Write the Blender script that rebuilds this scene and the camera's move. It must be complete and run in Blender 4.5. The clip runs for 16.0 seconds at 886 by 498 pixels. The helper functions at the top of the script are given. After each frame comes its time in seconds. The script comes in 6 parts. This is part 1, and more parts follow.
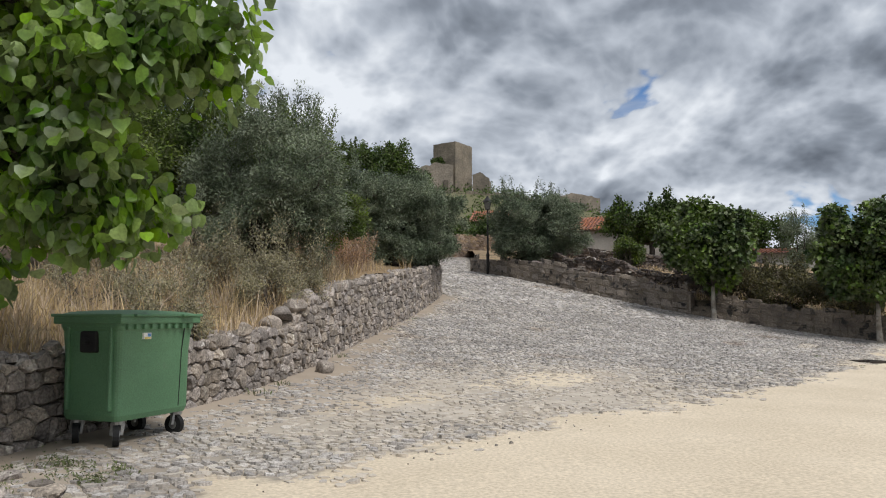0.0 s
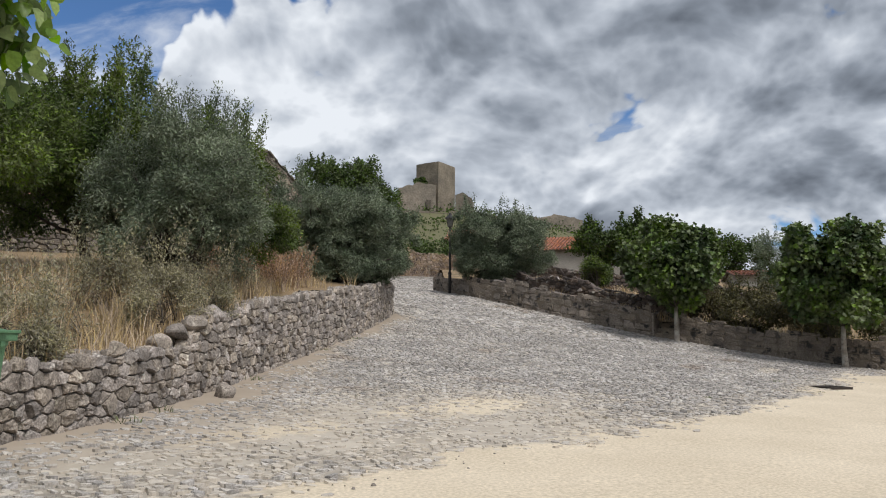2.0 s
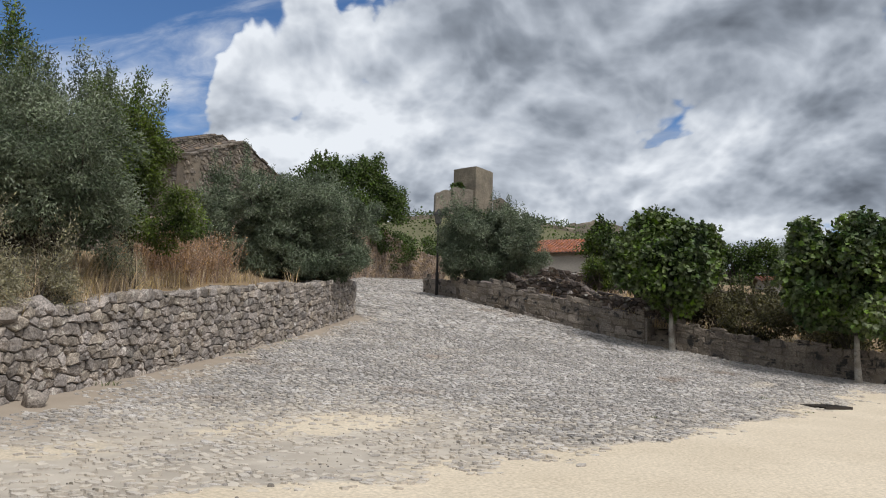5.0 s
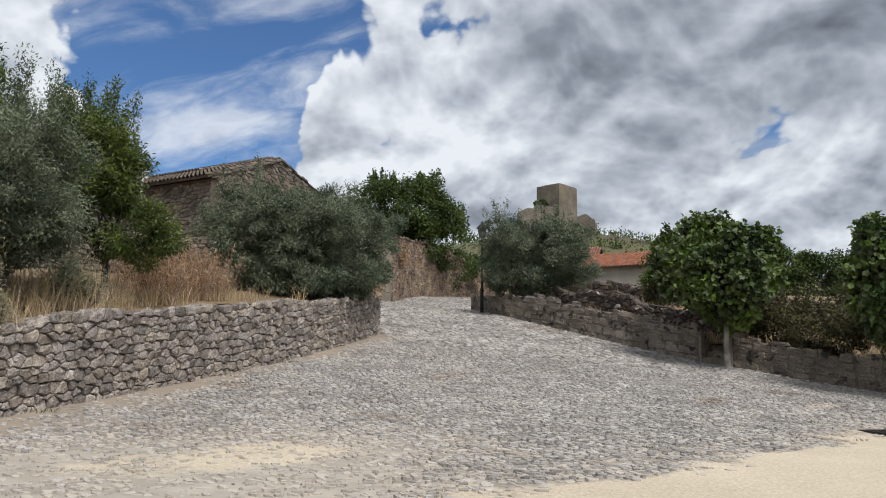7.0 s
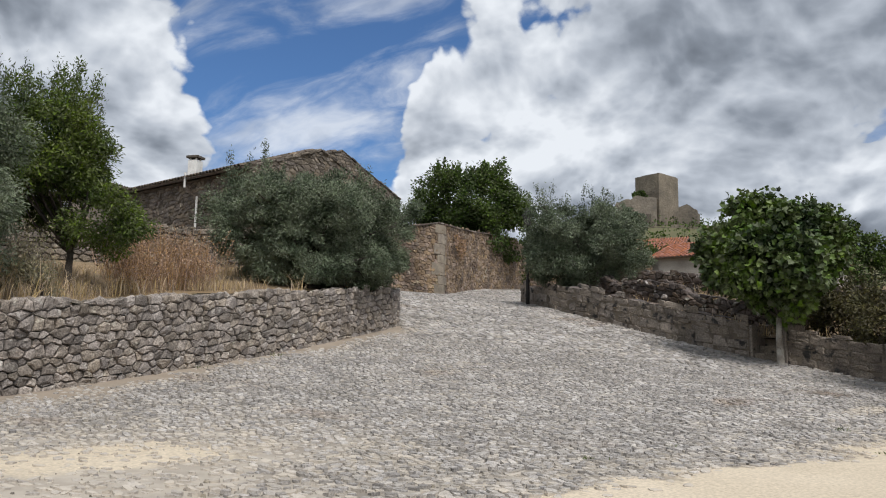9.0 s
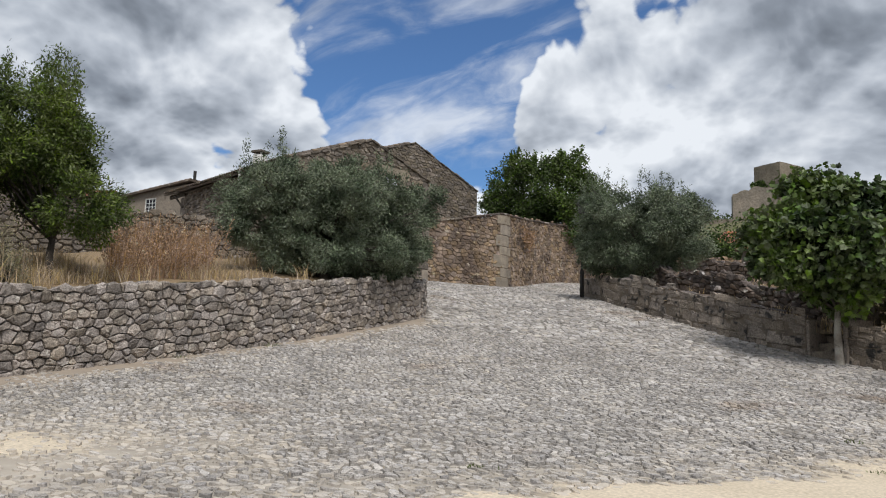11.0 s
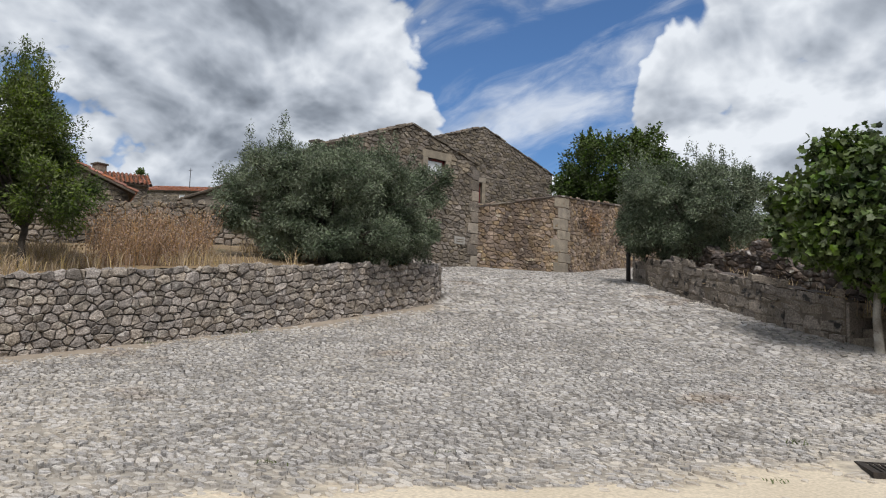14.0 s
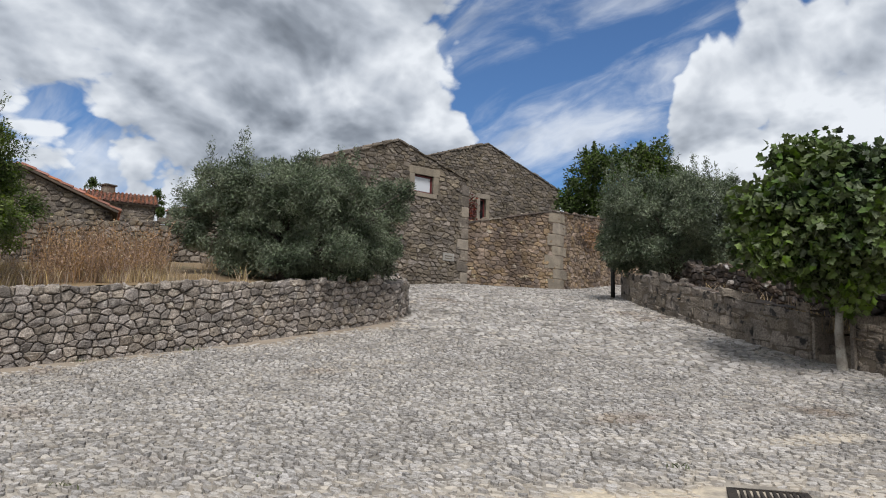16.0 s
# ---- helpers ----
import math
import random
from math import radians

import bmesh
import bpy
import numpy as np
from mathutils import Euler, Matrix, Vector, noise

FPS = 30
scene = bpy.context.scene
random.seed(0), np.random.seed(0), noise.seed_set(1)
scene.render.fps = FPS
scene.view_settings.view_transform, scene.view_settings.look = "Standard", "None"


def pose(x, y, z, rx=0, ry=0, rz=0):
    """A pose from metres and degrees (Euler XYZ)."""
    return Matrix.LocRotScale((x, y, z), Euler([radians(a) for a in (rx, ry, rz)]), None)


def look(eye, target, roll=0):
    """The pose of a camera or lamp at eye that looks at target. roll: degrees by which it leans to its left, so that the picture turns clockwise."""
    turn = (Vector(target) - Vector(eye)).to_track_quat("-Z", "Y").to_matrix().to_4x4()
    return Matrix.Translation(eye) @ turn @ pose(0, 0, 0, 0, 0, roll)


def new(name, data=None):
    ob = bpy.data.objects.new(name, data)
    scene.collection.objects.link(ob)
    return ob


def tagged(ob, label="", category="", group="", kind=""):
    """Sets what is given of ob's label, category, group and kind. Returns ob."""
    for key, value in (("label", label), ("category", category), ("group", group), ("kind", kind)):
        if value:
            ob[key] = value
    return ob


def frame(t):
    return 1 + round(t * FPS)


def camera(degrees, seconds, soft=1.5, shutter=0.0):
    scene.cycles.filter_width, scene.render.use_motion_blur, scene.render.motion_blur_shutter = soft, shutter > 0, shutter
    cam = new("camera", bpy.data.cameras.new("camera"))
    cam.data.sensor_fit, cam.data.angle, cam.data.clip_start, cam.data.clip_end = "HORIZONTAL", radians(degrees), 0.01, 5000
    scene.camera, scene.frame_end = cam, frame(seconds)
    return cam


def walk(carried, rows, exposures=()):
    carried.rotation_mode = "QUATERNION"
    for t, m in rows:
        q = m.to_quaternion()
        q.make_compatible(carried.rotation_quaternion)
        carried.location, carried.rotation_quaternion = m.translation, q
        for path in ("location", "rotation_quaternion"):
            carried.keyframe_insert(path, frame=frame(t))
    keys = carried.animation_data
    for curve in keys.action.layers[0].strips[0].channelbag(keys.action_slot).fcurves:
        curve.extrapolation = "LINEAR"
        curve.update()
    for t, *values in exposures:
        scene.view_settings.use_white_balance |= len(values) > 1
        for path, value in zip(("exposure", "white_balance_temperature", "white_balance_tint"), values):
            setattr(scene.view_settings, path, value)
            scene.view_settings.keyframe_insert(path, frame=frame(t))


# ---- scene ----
cam = camera(60.4, 16.0, soft=1.1)
METRES, EYE, TILT, LEAN, TURN = 17.5, 1.4, 5.0, 0.0, 0.0
ROWS = [
    (0.0, 0.0, 0.0, 0.0, 0.0, 0.0, -0.0),
    (0.5, 0.0137, 0.0132, -0.0009, -0.31, 0.14, -0.12),
    (1.0, 0.028, 0.0278, -0.0027, -0.71, 0.62, -0.27),
    (1.5, 0.0442, 0.0432, -0.004, -1.04, 1.15, -0.39),
    (2.0, 0.064, 0.0617, -0.0059, -1.09, 1.55, -0.51),
    (2.5, 0.0864, 0.083, -0.0085, -0.76, 1.78, -0.62),
    (3.0, 0.1089, 0.105, -0.011, -0.08, 1.83, -0.76),
    (3.5, 0.1317, 0.1265, -0.0132, 0.53, 1.81, -0.91),
    (6.0, 0.2538, 0.242, -0.0236, 4.96, 2.61, -0.67),
    (6.5, 0.2787, 0.2648, -0.0259, 7.11, 3.11, -0.25),
    (7.0, 0.3052, 0.2897, -0.028, 9.08, 3.5, 0.19),
    (7.5, 0.3332, 0.3148, -0.0304, 10.82, 3.69, 0.56),
    (8.0, 0.3613, 0.341, -0.0323, 12.52, 3.63, 0.73),
    (8.5, 0.3893, 0.3674, -0.0347, 14.42, 3.44, 0.68),
    (9.0, 0.4179, 0.3944, -0.037, 16.79, 3.18, 0.48),
    (9.5, 0.4466, 0.4225, -0.0394, 19.44, 2.9, 0.34),
    (12.0, 0.5676, 0.5426, -0.0501, 27.82, 3.22, 0.57),
    (12.5, 0.5859, 0.5626, -0.0519, 28.93, 3.19, 0.67),
    (13.0, 0.6046, 0.5824, -0.0537, 30.42, 2.91, 0.83),
    (13.5, 0.6231, 0.6026, -0.0551, 32.25, 2.54, 1.0),
    (14.0, 0.6394, 0.6218, -0.056, 34.18, 2.3, 1.09),
    (14.5, 0.6564, 0.6408, -0.0574, 35.63, 2.45, 1.11),
    (15.0, 0.6735, 0.6604, -0.0592, 36.41, 2.97, 1.15),
    (15.5, 0.6904, 0.6801, -0.0608, 36.63, 3.49, 1.22),
    (16.0, 0.7092, 0.7013, -0.0624, 36.79, 3.8, 1.4),
]
walk(cam, [(t, pose(0, 0, EYE, TILT, LEAN, TURN) @ pose(METRES * x, METRES * y, METRES * z, 90 + pitch, roll, yaw)) for t, x, y, z, yaw, pitch, roll in ROWS])

# ---- world and sun ----
SUN_EL, SUN_AZ = radians(54), radians(140)   # azimuth measured clockwise from +y


BIG, HEAP, FINE, MEAN = 6.5, 8.3, 2.4, 10.2


def make_world():
    w = bpy.data.worlds.new("sky")
    scene.world = w
    w.use_nodes = True
    nt = w.node_tree
    nt.nodes.clear()
    N, L = nt.nodes.new, nt.links.new

    def math_node(op, a, b=None, clamp=False):
        n = N("ShaderNodeMath")
        n.operation, n.use_clamp = op, clamp
        for i, v in enumerate((a, b)):
            if v is None:
                continue
            if isinstance(v, (int, float)):
                n.inputs[i].default_value = v
            else:
                L(v, n.inputs[i])
        return n.outputs[0]

    tc = N("ShaderNodeTexCoord")
    sep = N("ShaderNodeSeparateXYZ")
    L(tc.outputs["Generated"], sep.inputs[0])
    zz = math_node("ADD", math_node("MAXIMUM", sep.outputs[2], 0.0), 0.52)
    com = N("ShaderNodeCombineXYZ")
    L(math_node("DIVIDE", sep.outputs[0], zz), com.inputs[0])
    L(math_node("DIVIDE", sep.outputs[1], zz), com.inputs[1])

    def placed(shift, grow=1.0, stretch=1.0):
        mp = N("ShaderNodeMapping")
        mp.inputs["Location"].default_value = shift
        mp.inputs["Scale"].default_value = (grow, grow * stretch, 1)
        L(com.outputs[0], mp.inputs[0])
        return mp.outputs[0]

    def fbm(at, scale, detail, rough, colour=False):
        t = N("ShaderNodeTexNoise")
        t.inputs["Scale"].default_value, t.inputs["Detail"].default_value = scale, detail
        t.inputs["Roughness"].default_value = rough
        L(at, t.inputs["Vector"])
        return t.outputs[1] if colour else t.outputs[0]

    def warped(at, scale, amount):
        """The place shifted by a noise, so that the puffs are no plain cells."""
        off = N("ShaderNodeVectorMath")
        off.operation = "MULTIPLY_ADD"
        L(fbm(at, scale, 3, 0.5, True), off.inputs[0])
        off.inputs[1].default_value = (amount, amount, 0)
        L(at, off.inputs[2])
        return off.outputs[0]

    def puffs(at, scale, detail, smooth):
        """Heaped round heads: one minus the distance to scattered centres, summed over sizes."""
        t = N("ShaderNodeTexVoronoi")
        t.voronoi_dimensions, t.feature, t.normalize = "2D", "SMOOTH_F1", True
        t.inputs["Scale"].default_value, t.inputs["Detail"].default_value = scale, detail
        t.inputs["Roughness"].default_value, t.inputs["Lacunarity"].default_value = 0.52, 2.3
        t.inputs["Smoothness"].default_value = smooth
        L(at, t.inputs["Vector"])
        return math_node("SUBTRACT", 1.0, t.outputs["Distance"])

    def density(grow):
        """Cloud thickness, about 0 in the mean and 1 in the spread."""
        at = placed((1.3, 4.2, 0.5), grow)
        bent = warped(at, 2.2, 0.22)
        d = math_node("ADD", math_node("MULTIPLY", fbm(at, 2.2, 2, 0.5), BIG), math_node("MULTIPLY", puffs(bent, 4.6, 3.0, 0.16), HEAP))
        d = math_node("ADD", d, math_node("MULTIPLY", fbm(bent, 12.0, 7, 0.56), FINE))
        return math_node("SUBTRACT", d, MEAN)

    dens, above = density(1.0), density(0.955)
    relief = math_node("SUBTRACT", dens, above)

    def toward(az, el, wide, narrow, amount):
        """A smooth patch of sky round a direction."""
        dot = N("ShaderNodeVectorMath")
        dot.operation = "DOT_PRODUCT"
        L(tc.outputs["Generated"], dot.inputs[0])
        a, e_ = radians(az), radians(el)
        dot.inputs[1].default_value = (math.sin(a) * math.cos(e_), math.cos(a) * math.cos(e_), math.sin(e_))
        g_ = N("ShaderNodeMapRange")
        g_.interpolation_type = "SMOOTHSTEP"
        L(dot.outputs["Value"], g_.inputs[0])
        g_.inputs[1].default_value, g_.inputs[2].default_value = math.cos(radians(wide)), math.cos(radians(narrow))
        g_.inputs[3].default_value, g_.inputs[4].default_value = 0.0, amount
        return g_.outputs[0]

    def summed(*patches):
        r = toward(*patches[0])
        for p in patches[1:]:
            r = math_node("ADD", r, toward(*p))
        return r

    # the open gap in the clouds west of the castle, with small rents beside it; heavier cloud to the east and to the far west
    gap = summed((-28.5, 26, 13, 2, 3.6), (-24, 21, 8, 1, 1.7), (-27, 16.0, 8, 1, 2.2), (-33, 18, 7, 1, 1.7), (-15, 25, 5, 0, 1.9), (-8, 25.5, 4, 0, 1.6), (14.1, 16.1, 3.0, 0, 1.1),
                 (-66, 11.5, 7, 1, 2.0), (25, 5.5, 5, 1, 1.3))
    heavy = summed((25, 22, 15, 2, 0.27), (10, 18, 9, 1, 0.10), (30, 14, 8, 1, 0.12), (8, 31, 18, 5, 0.18), (-52, 18, 13, 2, 0.15), (-2, 21, 7, 1, 0.08), (18, 13, 6, 1, -0.10), (16, 6, 10, 2, 0.10), (-13, 19, 10, 2, -0.10), (-41, 18, 8, 1, -0.14))
    alpha = N("ShaderNodeMapRange")
    alpha.interpolation_type = "SMOOTHSTEP"
    L(math_node("SUBTRACT", dens, gap), alpha.inputs[0])
    alpha.inputs[1].default_value, alpha.inputs[2].default_value = -2.35, -1.65
    # thin drawn-out veils inside the gap
    veil = N("ShaderNodeMapRange")
    veil.interpolation_type = "SMOOTHSTEP"
    L(fbm(warped(placed((3.1, 0.7, 0.0), 1.0, 2.6), 2.0, 0.5), 2.6, 7, 0.58), veil.inputs[0])
    veil.inputs[1].default_value, veil.inputs[2].default_value, veil.inputs[4].default_value = 0.44, 0.70, 0.75
    cover = math_node("MAXIMUM", alpha.outputs[0], veil.outputs[0])
    thick = math_node("MINIMUM", math_node("SUBTRACT", dens, math_node("MULTIPLY", gap, 0.5)), 1.6)
    v = math_node("SUBTRACT", 0.70, math_node("MULTIPLY", thick, 0.10))
    v = math_node("ADD", v, math_node("MULTIPLY", relief, 0.23))
    v = math_node("SUBTRACT", v, heavy, True)
    ramp = N("ShaderNodeValToRGB")
    L(v, ramp.inputs[0])
    e = ramp.color_ramp.elements
    e[0].position, e[0].color = 0.0, (0.125, 0.145, 0.178, 1)
    e[1].position, e[1].color = 1.0, (0.80, 0.84, 0.895, 1)
    m = e.new(0.35)
    m.color = (0.265, 0.300, 0.356, 1)
    m = e.new(0.65)
    m.color = (0.48, 0.525, 0.595, 1)
    sky = N("ShaderNodeTexSky")
    sky.sky_type, sky.sun_disc = "NISHITA", False
    sky.sun_elevation, sky.sun_rotation, sky.ozone_density, sky.altitude = SUN_EL, SUN_AZ, 3.0, 700
    b1, b2 = N("ShaderNodeBackground"), N("ShaderNodeBackground")
    deep = N("ShaderNodeMix")
    deep.data_type, deep.blend_type = "RGBA", "MULTIPLY"
    deep.inputs[0].default_value = 1.0
    L(sky.outputs[0], deep.inputs[6])
    deep.inputs[7].default_value = (0.72, 0.95, 1.18, 1)
    L(deep.outputs[2], b1.inputs[0])
    b1.inputs[1].default_value = 0.095
    L(ramp.outputs[0], b2.inputs[0])
    b2.inputs[1].default_value = 1.03
    mix = N("ShaderNodeMixShader")
    L(cover, mix.inputs[0])
    L(b1.outputs[0], mix.inputs[1])
    L(b2.outputs[0], mix.inputs[2])
    out = N("ShaderNodeOutputWorld")
    L(mix.outputs[0], out.inputs[0])


make_world()
sun = new("sun", bpy.data.lights.new("sun", "SUN"))
sun.data.energy, sun.data.angle, sun.data.color = 3.25, radians(20), (1.0, 0.975, 0.945)
sun.matrix_world = look(Vector((math.sin(SUN_AZ) * math.cos(SUN_EL), math.cos(SUN_AZ) * math.cos(SUN_EL), math.sin(SUN_EL))) * 60, (0, 0, 0))
scene.view_settings.exposure = 0.0


# ---- materials ----
def material(name, base, second=None, scale=6.0, fine=60.0, rough=0.85, bump=0.3, bump_dist=0.02, metal=0.0, vary=0.0, island=False,
             spots=None, spot_scale=2.0, spot_at=0.6, detail=6, translucent=0.0, grit=0.2):
    """Two colours mixed by a large noise, a finer noise for grain and bump, an optional third colour in blotches, and a random step of brightness per piece."""
    m = bpy.data.materials.new(name)
    m.use_nodes = True
    nt = m.node_tree
    N, L = nt.nodes.new, nt.links.new
    bsdf = nt.nodes["Principled BSDF"]
    geo = N("ShaderNodeNewGeometry")
    second = second or tuple(c * 0.75 for c in base)

    def noise_of(s, det):
        t = N("ShaderNodeTexNoise")
        t.inputs["Scale"].default_value = s
        t.inputs["Detail"].default_value = det
        L(geo.outputs["Position"], t.inputs["Vector"])
        return t.outputs[0]

    def mix_of(fac, a, b, mode="MIX"):
        x = N("ShaderNodeMix")
        x.data_type, x.blend_type = "RGBA", mode
        for sock, v in ((x.inputs[0], fac), (x.inputs[6], a), (x.inputs[7], b)):
            if isinstance(v, (int, float)):
                sock.default_value = v
            elif isinstance(v, tuple):
                sock.default_value = (*v, 1)
            else:
                L(v, sock)
        return x.outputs[2]

    def map_of(v, a, b, c=0.0, d=1.0):
        r = N("ShaderNodeMapRange")
        L(v, r.inputs[0])
        for i, k in enumerate((a, b, c, d)):
            r.inputs[i + 1].default_value = k
        return r.outputs[0]

    big, small = noise_of(scale, detail), noise_of(fine, 4)
    col = mix_of(map_of(big, 0.35, 0.65), base, second)
    grain = map_of(small, 0.3, 0.7, 1 - grit, 1 + grit)
    if spots:
        col = mix_of(map_of(noise_of(spot_scale, 7), spot_at, spot_at + 0.07), col, spots)
    gc = N("ShaderNodeCombineColor")
    for i in range(3):
        L(grain, gc.inputs[i])
    col = mix_of(1.0, col, gc.outputs[0], "MULTIPLY")
    if vary:
        src = geo.outputs["Random Per Island"] if island else N("ShaderNodeObjectInfo").outputs["Random"]
        hs = N("ShaderNodeHueSaturation")
        L(map_of(src, 0, 1, 1 - vary, 1 + vary), hs.inputs["Value"])
        frac = N("ShaderNodeMath")
        frac.operation = "FRACT"
        mul = N("ShaderNodeMath")
        mul.operation = "MULTIPLY"
        L(src, mul.inputs[0])
        mul.inputs[1].default_value = 7.31
        L(mul.outputs[0], frac.inputs[0])
        L(map_of(frac.outputs[0], 0, 1, 1 - vary * 0.8, 1 + vary * 0.8), hs.inputs["Saturation"])
        L(map_of(frac.outputs[0], 0, 1, 0.5 - vary * 0.03, 0.5 + vary * 0.03), hs.inputs["Hue"])
        L(col, hs.inputs["Color"])
        col = hs.outputs[0]
    L(col, bsdf.inputs["Base Color"])
    bsdf.inputs["Roughness"].default_value = rough
    bsdf.inputs["Metallic"].default_value = metal
    bsdf.inputs["Specular IOR Level"].default_value = 0.25 if rough > 0.6 else 0.5
    if bump:
        b = N("ShaderNodeBump")
        b.inputs["Strength"].default_value, b.inputs["Distance"].default_value = bump, bump_dist
        add = N("ShaderNodeMath")
        add.operation = "ADD"
        L(small, add.inputs[0])
        L(big, add.inputs[1])
        L(add.outputs[0], b.inputs["Height"])
        L(b.outputs[0], bsdf.inputs["Normal"])
    if translucent:
        tr = N("ShaderNodeBsdfTranslucent")
        L(col, tr.inputs[0])
        ms = N("ShaderNodeMixShader")
        ms.inputs[0].default_value = translucent
        L(bsdf.outputs[0], ms.inputs[1])
        L(tr.outputs[0], ms.inputs[2])
        L(ms.outputs[0], nt.nodes["Material Output"].inputs[0])
    return m


WALL_STONE = material("dry_stone", (0.335, 0.290, 0.252), (0.178, 0.155, 0.136), 3.6, 38, grit=0.45, vary=0.30, bump=0.7, bump_dist=0.03, spots=(0.42, 0.385, 0.335), spot_scale=7.0, spot_at=0.60)
WALL_STONES = material("dry_stone_rest", (0.335, 0.290, 0.252), (0.178, 0.155, 0.136), 3.6, 38, grit=0.45, vary=0.30, island=True, bump=0.7, bump_dist=0.03, spots=(0.42, 0.385, 0.335), spot_scale=7.0, spot_at=0.60)
WARM_STONE = material("warm_granite", (0.300, 0.222, 0.156), (0.142, 0.105, 0.081), 1.1, 38, grit=0.35, vary=0.28, bump=0.6, bump_dist=0.03, spots=(0.42, 0.36, 0.27), spot_scale=4, spot_at=0.62)
WARM_STONES = material("warm_granite_rest", (0.300, 0.222, 0.156), (0.142, 0.105, 0.081), 1.1, 38, grit=0.35, vary=0.28, island=True, bump=0.6, bump_dist=0.03, spots=(0.42, 0.36, 0.27), spot_scale=4, spot_at=0.62)
HOUSE_STONE = material("house_granite", (0.225, 0.188, 0.150), (0.118, 0.100, 0.082), 1.4, 38, grit=0.35, vary=0.3, bump=0.6, bump_dist=0.03, spots=(0.33, 0.29, 0.23), spot_scale=4, spot_at=0.62)
HOUSE_STONES = material("house_granite_rest", (0.225, 0.188, 0.150), (0.118, 0.100, 0.082), 1.4, 38, grit=0.35, vary=0.3, island=True, bump=0.6, bump_dist=0.03, spots=(0.33, 0.29, 0.23), spot_scale=4, spot_at=0.62)
MORTAR = material("lime_mortar", (0.20, 0.165, 0.125), (0.12, 0.10, 0.08), 3, 60, bump=0.6)
DARK_CORE = material("wall_core_earth", (0.12, 0.10, 0.08), (0.07, 0.06, 0.05), 4, 60, bump=0.5)
ANNEXE_RENDER = material("stained_grey_brown_render", (0.255, 0.215, 0.172), (0.185, 0.158, 0.128), 0.9, 24, grit=0.25, bump=0.4, bump_dist=0.02, spots=(0.13, 0.11, 0.09), spot_scale=1.3, spot_at=0.60)
DRESSED = material("dressed_granite", (0.30, 0.255, 0.20), (0.21, 0.18, 0.143), 3, 70, vary=0.12, bump=0.35)
RENDERED = material("stained_render_wall", (0.265, 0.225, 0.185), (0.165, 0.141, 0.117), 1.4, 26, grit=0.4, vary=0.16, bump=0.6, bump_dist=0.03, spots=(0.045, 0.042, 0.04), spot_scale=3.4, spot_at=0.575)
RENDERED_REST = material("stained_render_wall_rest", (0.265, 0.225, 0.185), (0.165, 0.141, 0.117), 1.4, 26, grit=0.4, vary=0.16, island=True, bump=0.6, bump_dist=0.03, spots=(0.045, 0.042, 0.04), spot_scale=3.4, spot_at=0.575)
LOW_WALL = material("blackened_wall_stone", (0.235, 0.195, 0.15), (0.12, 0.10, 0.082), 1.6, 30, grit=0.4, vary=0.25, island=True, bump=0.6, bump_dist=0.03, spots=(0.04, 0.038, 0.035), spot_scale=2.8, spot_at=0.56)
LICHEN = material("lichened_dark_stone", (0.135, 0.105, 0.088), (0.06, 0.05, 0.045), 2.5, 40, vary=0.4, island=True, bump=0.6, bump_dist=0.03, spots=(0.30, 0.28, 0.25), spot_scale=3.2, spot_at=0.60)
COBBLE = material("cobble_granite", (0.385, 0.358, 0.333), (0.275, 0.255, 0.236), 1.1, 55, grit=0.38, vary=0.30, spots=(0.235, 0.190, 0.155), spot_scale=0.33, spot_at=0.62, bump=0.5, bump_dist=0.012)
COBBLES = material("cobble_granite_rest", (0.385, 0.358, 0.333), (0.275, 0.255, 0.236), 1.1, 55, grit=0.38, vary=0.30, spots=(0.235, 0.190, 0.155), spot_scale=0.33, spot_at=0.62, island=True, bump=0.5, bump_dist=0.012)


def dusty(m):
    """Sand and dust lying on the stones, by the attribute that the stones carry."""
    nt = m.node_tree
    N, L = nt.nodes.new, nt.links.new
    bsdf = nt.nodes["Principled BSDF"]
    own = bsdf.inputs["Base Color"].links[0].from_socket
    att = N("ShaderNodeAttribute")
    att.attribute_name = "dust"
    geo, t = N("ShaderNodeNewGeometry"), N("ShaderNodeTexNoise")
    t.inputs["Scale"].default_value, t.inputs["Detail"].default_value = 7.0, 8
    L(geo.outputs["Position"], t.inputs["Vector"])
    add = N("ShaderNodeMath")
    add.operation = "MULTIPLY_ADD"
    L(t.outputs[0], add.inputs[0])
    add.inputs[1].default_value = 0.9
    L(att.outputs["Fac"], add.inputs[2])
    r = N("ShaderNodeMapRange")
    r.interpolation_type = "SMOOTHSTEP"
    L(add.outputs[0], r.inputs[0])
    r.inputs[1].default_value, r.inputs[2].default_value, r.inputs[4].default_value = 0.45, 1.25, 0.9
    x = N("ShaderNodeMix")
    x.data_type = "RGBA"
    L(r.outputs[0], x.inputs[0])
    L(own, x.inputs[6])
    x.inputs[7].default_value = (0.50, 0.44, 0.365, 1)
    L(x.outputs[2], bsdf.inputs["Base Color"])


